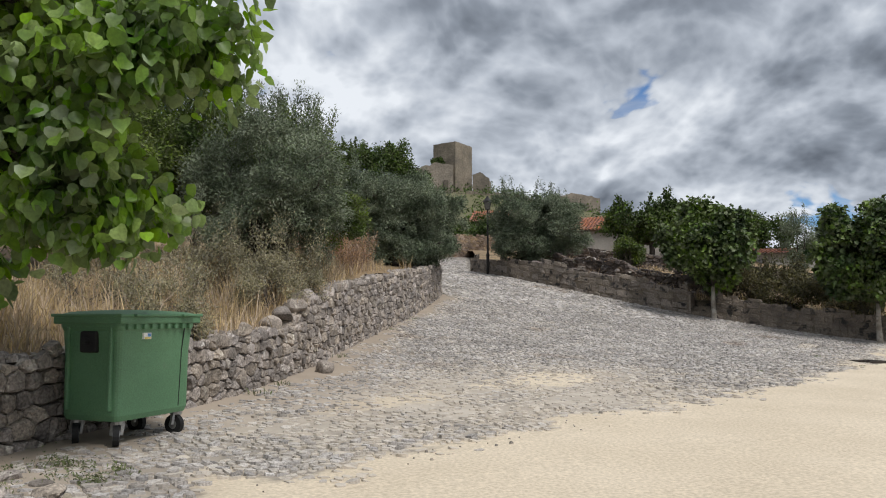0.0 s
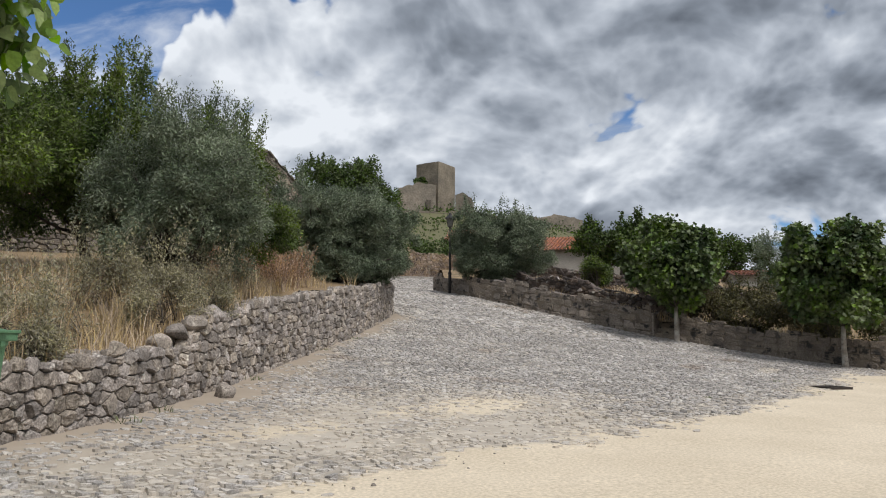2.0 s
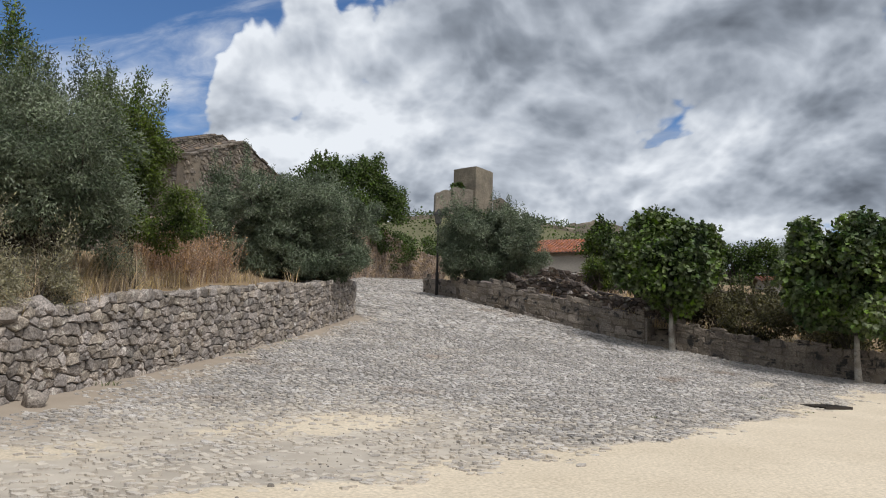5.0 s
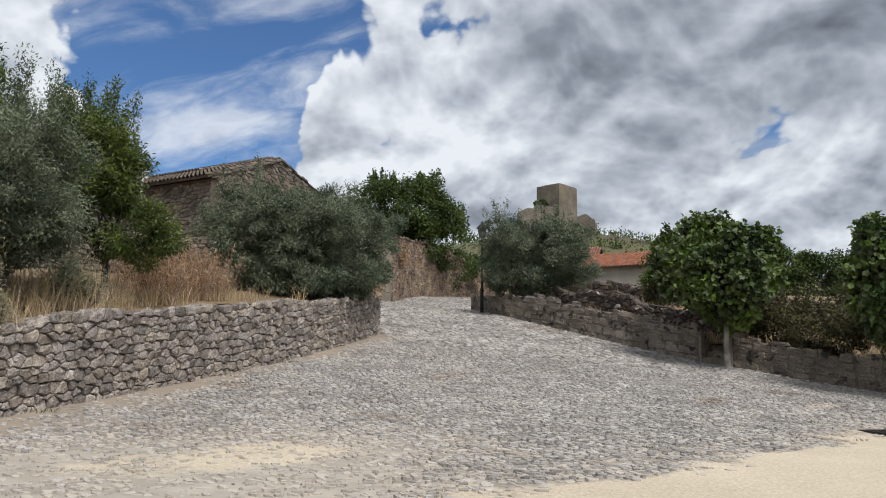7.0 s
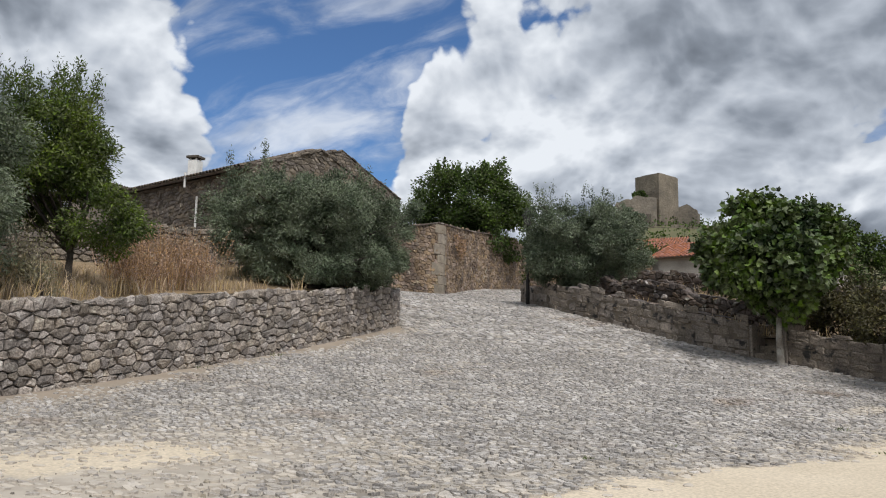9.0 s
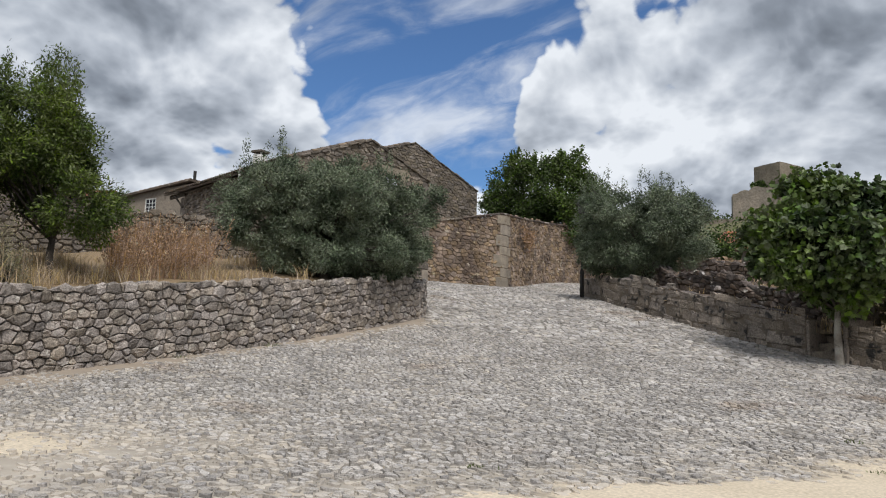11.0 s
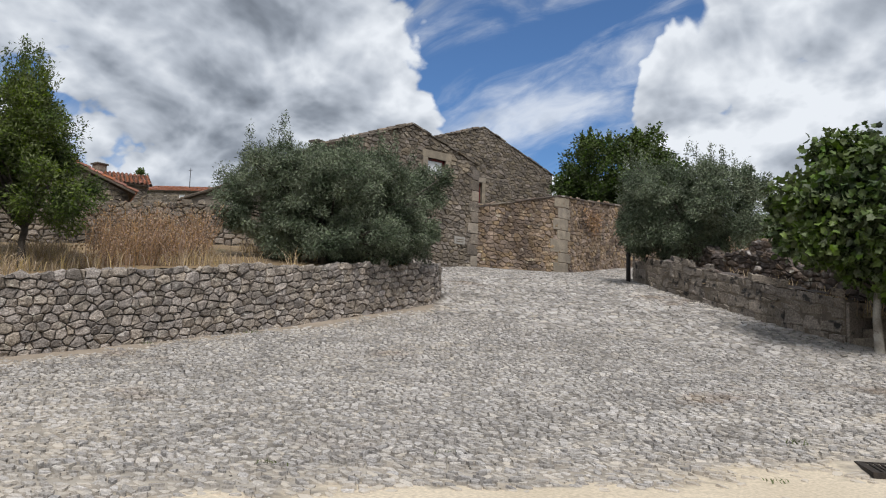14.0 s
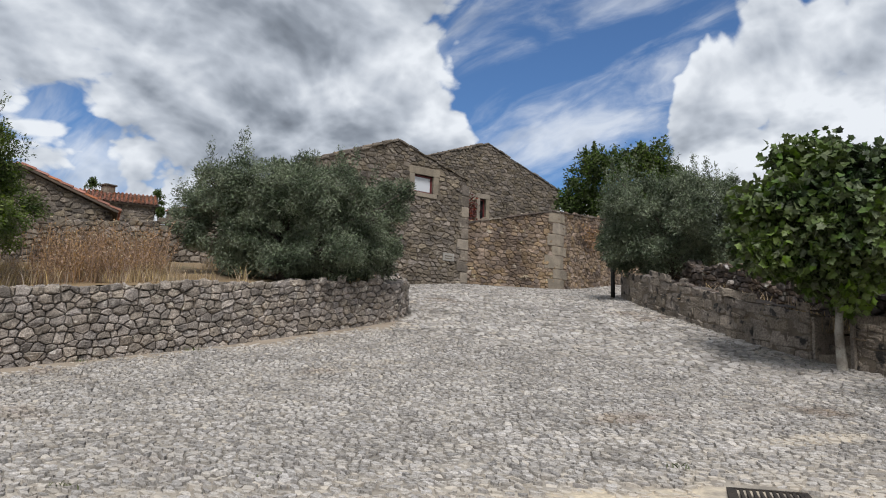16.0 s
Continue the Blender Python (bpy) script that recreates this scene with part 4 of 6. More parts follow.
def tile_roof(parent, name, r0, r1, e0, e1, mat, label, pitch=0.24, course=0.42, thick=0.06):
    """Rows of half-round tiles from the ridge r0-r1 down to the eave e0-e1, overlapping course by course, on a thin deck."""
    r0, r1, e0, e1 = (np.array(p, float) for p in (r0, r1, e0, e1))
    width = np.linalg.norm(r1 - r0)
    run = np.linalg.norm(e0 - r0)
    nr, nc = max(2, round(width / pitch)), max(2, round(run / course))
    up = np.cross(r1 - r0, e0 - r0)
    up /= np.linalg.norm(up)
    if up[2] < 0:
        up = -up
    rng = np.random.default_rng(nr * 31 + nc)
    verts, faces = [], []
    k = 6
    for i in range(nr):
        for j in range(nc):
            a, b = (i + 0.04) / nr, (i + 0.96) / nr
            v0, v1 = j / nc, (j + 1.12) / nc
            base = len(verts)
            sh = rng.uniform(-0.012, 0.012)
            for v, lift, wd in ((v0, 0.0, 0.86), (v1, 0.035, 1.0)):
                for q in range(k):
                    w = q / (k - 1)
                    u = (a + b) / 2 + (w - 0.5) * (b - a) * wd + sh / width
                    p = (r0 + (r1 - r0) * u) * (1 - v) + (e0 + (e1 - e0) * u) * v
                    verts.append(p + up * (0.02 + lift + 0.085 * math.sin(math.pi * w)))
            for q in range(k - 1):
                faces.append((base + q, base + q + 1, base + k + q + 1, base + k + q))
    roof = part(name, mesh_of(name, np.array(verts), np.array(faces), mat, True), mat, parent, label)
    bm = bmesh.new()
    vs = [bm.verts.new(Vector(p + up * o)) for o in (0.012, -thick) for p in (r0, r1, e1, e0)]
    for f in ((0, 1, 2, 3), (7, 6, 5, 4), (0, 4, 5, 1), (1, 5, 6, 2), (2, 6, 7, 3), (3, 7, 4, 0)):
        bm.faces.new([vs[i] for i in f])
    part("roof_deck", bm, OLD_TILE, roof)
    return roof


# pane glass; its pale base colour paints in the reflected bright sky
SKY_TINTED_GLASS = bpy.data.materials.new("sky_tinted_glass")
SKY_TINTED_GLASS.use_nodes = True
g = SKY_TINTED_GLASS.node_tree.nodes["Principled BSDF"]
g.inputs["Base Color"].default_value, g.inputs["Roughness"].default_value = (0.55, 0.57, 0.60, 1), 0.06
g.inputs["Specular IOR Level"].default_value = 0.9
DARK_GLASS = material("dark_room_glass", (0.020, 0.020, 0.022), (0.014, 0.014, 0.016), 4, 40, rough=0.12, bump=0)
LAMP_GLASS = material("dusty_lantern_glass", (0.10, 0.10, 0.095), (0.07, 0.07, 0.065), 8, 60, rough=0.25, bump=0)
CURTAIN = material("pale_curtain", (0.62, 0.62, 0.60), (0.5, 0.5, 0.48), 3, 40, bump=0.2)


def window_at(parent, p0, d, n, hole, frame_mat, surround=None, bars=(1, 1), deep=0.09, pane_mat=None):
    """A window in an opening (s0, s1, h0, h1) of a plane wall: frame, panes, sill and, if given, dressed-stone surround."""
    s0, s1, h0, h1 = hole
    m = Matrix.Translation(Vector(p0)) @ Matrix(((d[0], -n[0], 0, 0), (d[1], -n[1], 0, 0), (0, 0, 1, 0), (0, 0, 0, 1)))
    w = new("window")
    w.parent = parent
    w.matrix_basis = m
    f = 0.075

    def put(name, bm, mat, label=""):
        return part(name, bm, mat, w, label)

    bm = bmesh.new()
    for a in ((s0, s0 + f, h0, h1), (s1 - f, s1, h0, h1), (s0 + f, s1 - f, h0, h0 + f), (s0 + f, s1 - f, h1 - f, h1)):
        box(bm, a[0], deep, a[2], a[1], deep + 0.06, a[3])
    put("frame", bm, frame_mat)
    nx, ny = bars
    for i in range(nx):
        for j in range(ny):
            xa, xb = s0 + f + (s1 - s0 - 2 * f) * i / nx, s0 + f + (s1 - s0 - 2 * f) * (i + 1) / nx
            za, zb = h0 + f + (h1 - h0 - 2 * f) * j / ny, h0 + f + (h1 - h0 - 2 * f) * (j + 1) / ny
            g_ = 0.012 if nx * ny > 1 else 0.0
            put("pane", boxed(xa + g_, deep + 0.02, za + g_, xb - g_, deep + 0.035, zb - g_), pane_mat or SKY_TINTED_GLASS)
    if nx * ny > 1:
        bm = bmesh.new()
        for i in range(1, nx):
            x = s0 + f + (s1 - s0 - 2 * f) * i / nx
            box(bm, x - 0.014, deep + 0.006, h0 + f, x + 0.014, deep + 0.05, h1 - f)
        for j in range(1, ny):
            z = h0 + f + (h1 - h0 - 2 * f) * j / ny
            box(bm, s0 + f, deep + 0.008, z - 0.014, s1 - f, deep + 0.048, z + 0.014)
        put("glazing_bar", bm, frame_mat)
    if surround:
        put("lintel", boxed(s0 - 0.28, -0.05, h1, s1 + 0.28, 0.12, h1 + 0.30, bevel=0.012), surround)
        put("sill", boxed(s0 - 0.16, -0.07, h0 - 0.17, s1 + 0.16, 0.14, h0, bevel=0.012), surround)
        for a, b in ((s0 - 0.24, s0), (s1, s1 + 0.24)):
            put("jamb", boxed(a, -0.045, h0, b, 0.12, h1, bevel=0.012), surround)
    return w


def verge_stones(parent, a, b, n, seed, wide=0.5):
    """Flat rough slabs laid along a sloping gable edge from a to b; n points outwards."""
    rng = np.random.default_rng(seed)
    a, b, n = np.array(a, float), np.array(b, float), np.array((*n, 0), float)
    L = np.linalg.norm(b - a)
    d = (b - a) / L
    up = np.cross(d, n)
    up = up if up[2] > 0 else -up
    for i, s0 in enumerate(np.arange(0, L - 0.1, 0.47)):
        w = min(0.45, L - s0) * rng.uniform(0.85, 1.05)
        bm = boxed(0, 0, 0, w, wide, rng.uniform(0.06, 0.10), bevel=0.018)
        for v in bm.verts:
            v.co += Vector(rng.normal(0, 0.012, 3))
        ob = part("verge_slab", bm, HOUSE_STONE, parent)
        p = a + d * s0 + n * (0.07 + rng.uniform(-0.03, 0.05)) + up * rng.uniform(-0.02, 0.02)
        m = Matrix(((d[0], -n[0], up[0], p[0]), (d[1], -n[1], up[1], p[1]), (d[2], -n[2], up[2], p[2]), (0, 0, 0, 1)))
        ob.matrix_basis = m


def stone_barn():
    """The two-storey granite house at the bend: gable to the road, long side over the terrace."""
    h = thing("stone_house", "old granite rubble house with weathered tile roof and red-framed window", "house")
    A, B = np.array((-6.9, 30.5)), np.array((-5.0, 37.0))
    d = (B - A) / np.linalg.norm(B - A)
    n = np.array((d[1], -d[0]))
    W = np.linalg.norm(B - A)
    z0 = 3.3
    peak_s = 3.35

    def top(s):
        return float(np.interp(s, [0, peak_s, W], [8.0, 9.33, 8.28])) - z0

    hole = (4.12, 5.02, 7.50 - z0, 8.20 - z0)
    p0, d3, n3 = (*A, z0), (*d, 0), (*n, 0)
    gable = wall_core(h, "gable_wall", p0, d3, n3, W, top, 0.55, MORTAR, [hole])
    face_stones(gable, p0, d3, n3, W, top, 0.27, 0.155, 21, HOUSE_STONE, HOUSE_STONES, base=0.3,
                holes=[(hole[0] - 0.24, hole[1] + 0.24, hole[2] - 0.17, hole[3] + 0.30)], parts=220, reach=lambda s, z: s > 3.2)
    window_at(h, p0, d3, n3, hole, RED_FRAME, DRESSED, pane_mat=SKY_TINTED_GLASS)
    part("curtain", boxed(0.05, 0.28, 0.02, 0.85, 0.30, 0.68), CURTAIN, h, "pale curtain behind the glass").matrix_basis = Matrix.Translation((*(A + d * 4.12), 7.5)) @ Matrix(((d[0], -n[0], 0, 0), (d[1], -n[1], 0, 0), (0, 0, 1, 0), (0, 0, 0, 1)))
    Pk = A + d * peak_s
    verge_stones(gable, (*A, 8.0), (*Pk, 9.33), n, 1)
    verge_stones(gable, (*Pk, 9.33), (*B, 8.28), n, 2)
    # quoins at the corner by the road
    for k in range(9):
        zz = 4.15 + k * 0.44
        w = 0.52 if k % 2 else 0.34
        q = part("quoin", boxed(-w, -0.062, 0.012, 0.03, 0.3, 0.428, bevel=0.025), HOUSE_STONE if k % 3 else DRESSED, h)
        q.matrix_basis = Matrix.Translation((*B, zz)) @ Matrix(((d[0], -n[0], 0, 0), (d[1], -n[1], 0, 0), (0, 0, 1, 0), (0, 0, 0, 1)))
    # long side
    e = np.array((-0.9, 0.436))
    e /= np.linalg.norm(e)
    m = np.array((-0.436, -0.9))
    m /= np.linalg.norm(m)
    LL = 11.4
    tl = lambda s: 8.02 + 0.033 * s - z0
    C = A + e * LL
    pw = (*C, z0)
    tl2 = lambda s: tl(LL - s)
    side = wall_core(h, "side_wall", pw, (*(-e), 0), (*m, 0), LL, tl2, 0.5, MORTAR)
    face_stones(side, pw, (*(-e), 0), (*m, 0), LL, tl2, 0.28, 0.16, 22, HOUSE_STONE, HOUSE_STONES, base=0.2)
    back = wall_core(h, "far_wall", (*B, z0), (*e, 0), (*(-m), 0), LL, lambda s: 8.25 + 0.033 * s - z0, 0.5, MORTAR)
    part("end_wall", boxed(-0.5, 0, 0, 0, 7.2, 4.8), HOUSE_STONES, h).matrix_basis = Matrix.Translation((*C, z0)) @ Matrix(((-e[0], -m[0], 0, 0), (-e[1], -m[1], 0, 0), (0, 0, 1, 0), (0, 0, 0, 1)))
    P = A + d * peak_s
    g0 = -0.42
    RL = LL + 1.9
    r0, r1 = (*(P - e * g0), 9.42), (*(P + e * RL), 9.42 + 0.033 * RL)
    q0 = A + m * 0.35 - e * g0
    tile_roof(h, "roof", r0, r1, (*q0, 7.96), (*(A + m * 0.35 + e * RL), 7.96 + 0.033 * RL), OLD_TILE, "weathered brown clay tiles")
    q1 = B - m * 0.25
    tile_roof(h, "roof", r0, r1, (*(q1 - e * g0), 8.27), (*(q1 + e * RL), 8.27 + 0.033 * RL), OLD_TILE, "weathered brown clay tiles")
    # eave beam under the tiles
    bm = bmesh.new()
    tube(bm, [(*(A + m * 0.06 + e * 0.1), 7.9), (*(A + m * 0.06 + e * (RL - 0.1)), 7.9 + 0.033 * RL)], [0.07, 0.07], 4)
    part("eave_beam", bm, DARK_CORE, h, "dark timber eave beam")
    # timber bracket under the end of the jutting eave
    K = A + e * LL + m * 0.08
    bm = bmesh.new()
    tube(bm, [(*K, 7.6), (*(K + e * 0.8 + m * 0.1), 8.2)], [0.06, 0.06], 4)
    tube(bm, [(*(K - e * 0.3), 8.16), (*(K + e * 1.7), 8.24)], [0.07, 0.07], 4)
    part("eave_bracket", bm, DARK_CORE, h, "dark timber bracket under the jutting eave")
    # flue and downpipe on the long side
    c = A + e * 9.2 - m * 2.66
    part("chimney", boxed(c[0] - 0.24, c[1] - 0.24, 8.6, c[0] + 0.24, c[1] + 0.24, 10.22, bevel=0.01), WHITE_PAINT, h, "whitewashed square chimney")
    part("chimney_cap", boxed(c[0] - 0.31, c[1] - 0.31, 10.31, c[0] + 0.31, c[1] + 0.31, 10.42, bevel=0.01), DARK_CORE, h)
    for a in (-0.16, 0.16):
        for b in (-0.16, 0.16):
            part("cap_support", boxed(c[0] + a - 0.03, c[1] + b - 0.03, 10.21, c[0] + a + 0.03, c[1] + b + 0.03, 10.32), WHITE_PAINT, h)
    pp = A + e * 4.4 + m * 0.12
    part("flue_pipe", tube(bmesh.new(), [(*(pp + m * 0.25), 7.75), (*(pp + m * 0.25), 8.35)], [0.045, 0.045], 8), WHITE_PAINT, h)
    pp = A + e * 3.85 + m * 0.12
    part("drain_pipe", tube(bmesh.new(), [(*pp, 5.2), (*pp, 7.35)], [0.045, 0.045], 8), WHITE_PAINT, h, "white plastic downpipe")
    # stone plaque near the corner
    s = W - 0.95
    q = A + d * s + n * 0.075
    pl = part("plaque", boxed(-0.27, 0, -0.15, 0.27, 0.05, 0.15, bevel=0.008), WHITE_WALL, h, "pale stone name plaque")
    pl.matrix_basis = Matrix.Translation((*q, 5.12)) @ Matrix(((d[0], -n[0], 0, 0), (d[1], -n[1], 0, 0), (0, 0, 1, 0), (0, 0, 0, 1)))
    bm = bmesh.new()
    for r in (0.04, -0.05):
        box(bm, -0.18, -0.004, r - 0.018, 0.18, 0.004, r + 0.018)
    part("writing", bm, MORTAR, pl)


def second_house():
    """The taller gable behind, over the courtyard wall."""
    h = thing("stone_house", "tall granite rubble house with bare stone gable and slit window", "house")
    P = np.array((-12.18, 49.05))
    d = np.array((0.35, 0.94))
    d /= np.linalg.norm(d)
    n = np.array((d[1], -d[0]))
    half, z0 = 5.68, 4.6
    A = P - d * half
    top = lambda s: float(np.interp(s, [0, half, 2 * half], [11.8, 13.82, 11.72])) - z0
    p0, d3, n3 = (*A, z0), (*d, 0), (*n, 0)
    hole = (half - 0.46, half - 0.02, 9.2 - z0, 10.45 - z0)
    g1 = wall_core(h, "gable_wall", p0, d3, n3, 2 * half, top, 0.55, MORTAR, [hole])
    face_stones(g1, p0, d3, n3, 2 * half, top, 0.30, 0.17, 23, HOUSE_STONE, HOUSE_STONES, base=1.0, holes=[(hole[0] - 0.24, hole[1] + 0.24, hole[2] - 0.17, hole[3] + 0.3)])
    window_at(h, p0, d3, n3, hole, RED_FRAME, DRESSED, (1, 2), 0.16, DARK_GLASS)
    B = A + d * 2 * half
    verge_stones(g1, (*A, 11.8), (*P, 13.82), n, 3)
    verge_stones(g1, (*P, 13.82), (*B, 11.72), n, 4)
    L = 13.0
    for q, nn in ((A, -d), (B, d)):
        wall_core(h, "side_wall", (*q, z0), (*(-n), 0), (*nn, 0), L, lambda s: 11.6 - z0, 0.5, HOUSE_STONES)
    wall_core(h, "back_wall", (*(A - n * L), z0), d3, (*(-n), 0), 2 * half, top, 0.5, HOUSE_STONES)
    r0, r1 = (*(P - n * 0.42), 13.9), (*(P - n * L), 13.9)
    for q, s, z in ((A, -1, 11.78), (B, 1, 11.70)):
        c = q + d * s * 0.12
        tile_roof(h, "roof", r0, r1, (*(c - n * 0.42), z), (*(c - n * L), z), OLD_TILE, "weathered brown clay tiles")


def plastered_annexe():
    """The rendered house behind the far end of the long granite wall."""
    h = thing("annexe", "old house with stained grey-brown render and white-barred sash window", "house")
    p0, z0, W = (-33.0, 43.6), 3.5, 8.6
    d, n = np.array((1.0, -0.03)), np.array((-0.03, -1.0))
    top = lambda s: float(np.interp(s, [0, 4.7, W], [10.0, 10.68, 10.9])) - z0
    hole = (4.63, 5.61, 9.09 - z0, 10.21 - z0)
    wall_core(h, "front_wall", (*p0, z0), (*d, 0), (*n, 0), W, top, 0.45, ANNEXE_RENDER, [hole])
    wall_core(h, "side_wall", (*p0, z0), (0, 1, 0), (-1, 0, 0), 7.0, lambda s: 10.0 - z0, 0.45, ANNEXE_RENDER)
    part("back_wall", boxed(p0[0], p0[1] + 6.6, z0, p0[0] + W, p0[1] + 7.0, 10.0), ANNEXE_RENDER, h)
    window_at(h, (*p0, z0), (*d, 0), (*n, 0), hole, WHITE_PAINT, None, (3, 4), 0.03, DARK_GLASS)
    a, b = (p0[0] - 0.35, p0[1] - 0.3), (p0[0] + W, p0[1] - 0.5)
    tile_roof(h, "roof", (*b, 11.1), (b[0], b[1] + 7.4, 11.3), (*a, 10.06), (a[0], a[1] + 7.4, 10.2), OLD_TILE, "weathered brown clay tiles")
    part("chimney_pipe", tube(bmesh.new(), [(-27.6, 46.8, 10.3), (-27.6, 46.8, 12.7)], [0.11, 0.10], 8), IRON, h, "thin dark stove pipe")


plastered_annexe()
stone_barn()
second_house()

yard = Line([(-5.04, 36.9), (-3.16, 41.28)], False)
line_wall("wall_courtyard", "warm granite courtyard wall of coursed rubble at the bend", yard, 0, yard.length, ground_z, lambda s, x, y: np.interp(s, [0, 4.4], [2.5, 3.42]), 1, 0.45, 0.25, 0.155, 31,
          WARM_STONE, WARM_STONES, MORTAR, near=lambda x, y: y > 30, gap=0.007, depth=0.05, cap=False)
lane = Line([(-3.16, 41.28), (-3.5, 48.0), (-2.3, 56.0), (1.2, 61.0), (9.0, 64.0)], False)
line_wall("wall_lane", "warm granite wall along the climbing lane", lane, 0, lane.length, ground_z, lambda s, x, y: np.interp(s, [0, 14, 19, 40], [3.42, 3.3, 1.9, 1.6]), 1, 0.45, 0.26, 0.16, 32,
          WARM_STONE, WARM_STONES, MORTAR, near=lambda x, y: y < 48, gap=0.007, depth=0.05, cap=False)
corner = thing("quoin_pier", "dressed granite corner blocks of the courtyard wall", "wall", (-3.16, 41.28, float(ground_z(-3.16, 41.28)) - 0.1), kind="structure")
to_yard, to_lane = Vector((-1.88, -4.38, 0)).normalized(), Vector((-0.34, 6.72, 0)).normalized()
for k, (w1, w2, hh) in enumerate(((0.62, 0.40, 0.46), (0.36, 0.70, 0.36), (0.80, 0.34, 0.50), (0.42, 0.62, 0.34), (0.66, 0.38, 0.44), (0.38, 0.55, 0.42), (0.6, 0.45, 0.38))):
    zk, hh = 1.18 * (0.0, 0.46, 0.82, 1.32, 1.66, 2.10, 2.52)[k], 1.18 * hh
    face1, face2 = Vector((0.919, -0.394, 0)), Vector((0.999, 0.05, 0))
    miter = Vector((0.985, -0.177, 0))
    bm = bmesh.new()
    ring = [miter * 0.066, to_lane * w2 + face2 * 0.062, to_lane * w2 - face2 * 0.12, miter * -0.12, to_yard * w1 - face1 * 0.12, to_yard * w1 + face1 * 0.062]
    lo = [bm.verts.new(p + Vector((0, 0, zk + 0.008))) for p in ring]
    hi = [bm.verts.new(p + Vector((0, 0, zk + hh - 0.008))) for p in ring]
    for a in range(6):
        bm.faces.new((lo[a], lo[(a + 1) % 6], hi[(a + 1) % 6], hi[a]))
    bm.faces.new(hi)
    bm.faces.new(lo[::-1])
    bmesh.ops.recalc_face_normals(bm, faces=bm.faces)
    bmesh.ops.bevel(bm, geom=list(bm.edges), offset=0.018, segments=1, affect="EDGES")
    part("quoin", bm, DRESSED, corner)


def coping_slabs(line, s0, s1, height, seed, n_side=1, thick=0.07):
    """Flat uneven slabs laid end to end along a wall top."""
    rng = np.random.default_rng(seed)
    ob = tagged(new("coping"), "flat weathered granite slabs along the courtyard wall top", "coping", kind="structure")
    at = s0
    while at < s1 - 0.2:
        w = min(rng.uniform(0.55, 1.05), s1 - at)
        x, y = (float(v) for v in line.at(at))
        x2, y2 = (float(v) for v in line.at(at + w))
        d = Vector((x2 - x, y2 - y, 0)).normalized()
        za, zb = (float(ground_z(*q)) + float(height(a)) - 0.075 for q, a in (((x, y), at), ((x2, y2), at + w)))
        bm = boxed(0.008, -0.09 + rng.uniform(-0.02, 0.02), 0, w - 0.008, 0.5 + rng.uniform(-0.03, 0.03), thick * rng.uniform(0.8, 1.2), bevel=0.014)
        for v in bm.verts:
            v.co += Vector(rng.normal(0, 0.006, 3))
            v.co.z += (zb - za) * v.co.x / w
        sl = part("coping_slab", bm, LICHEN if rng.random() < 0.55 else HOUSE_STONE, ob)
        sl.matrix_basis = Matrix(((d.x, -d.y, 0, x), (d.y, d.x, 0, y), (0, 0, 1, za), (0, 0, 0, 1)))
        at += w


coping_slabs(yard, 0.0, yard.length, lambda s: np.interp(s, [0, 4.4], [2.5, 3.42]), 61)
coping_slabs(lane, 0.0, 13.0, lambda s: np.interp(s, [0, 14, 19, 40], [3.42, 3.3, 1.9, 1.6]), 62)


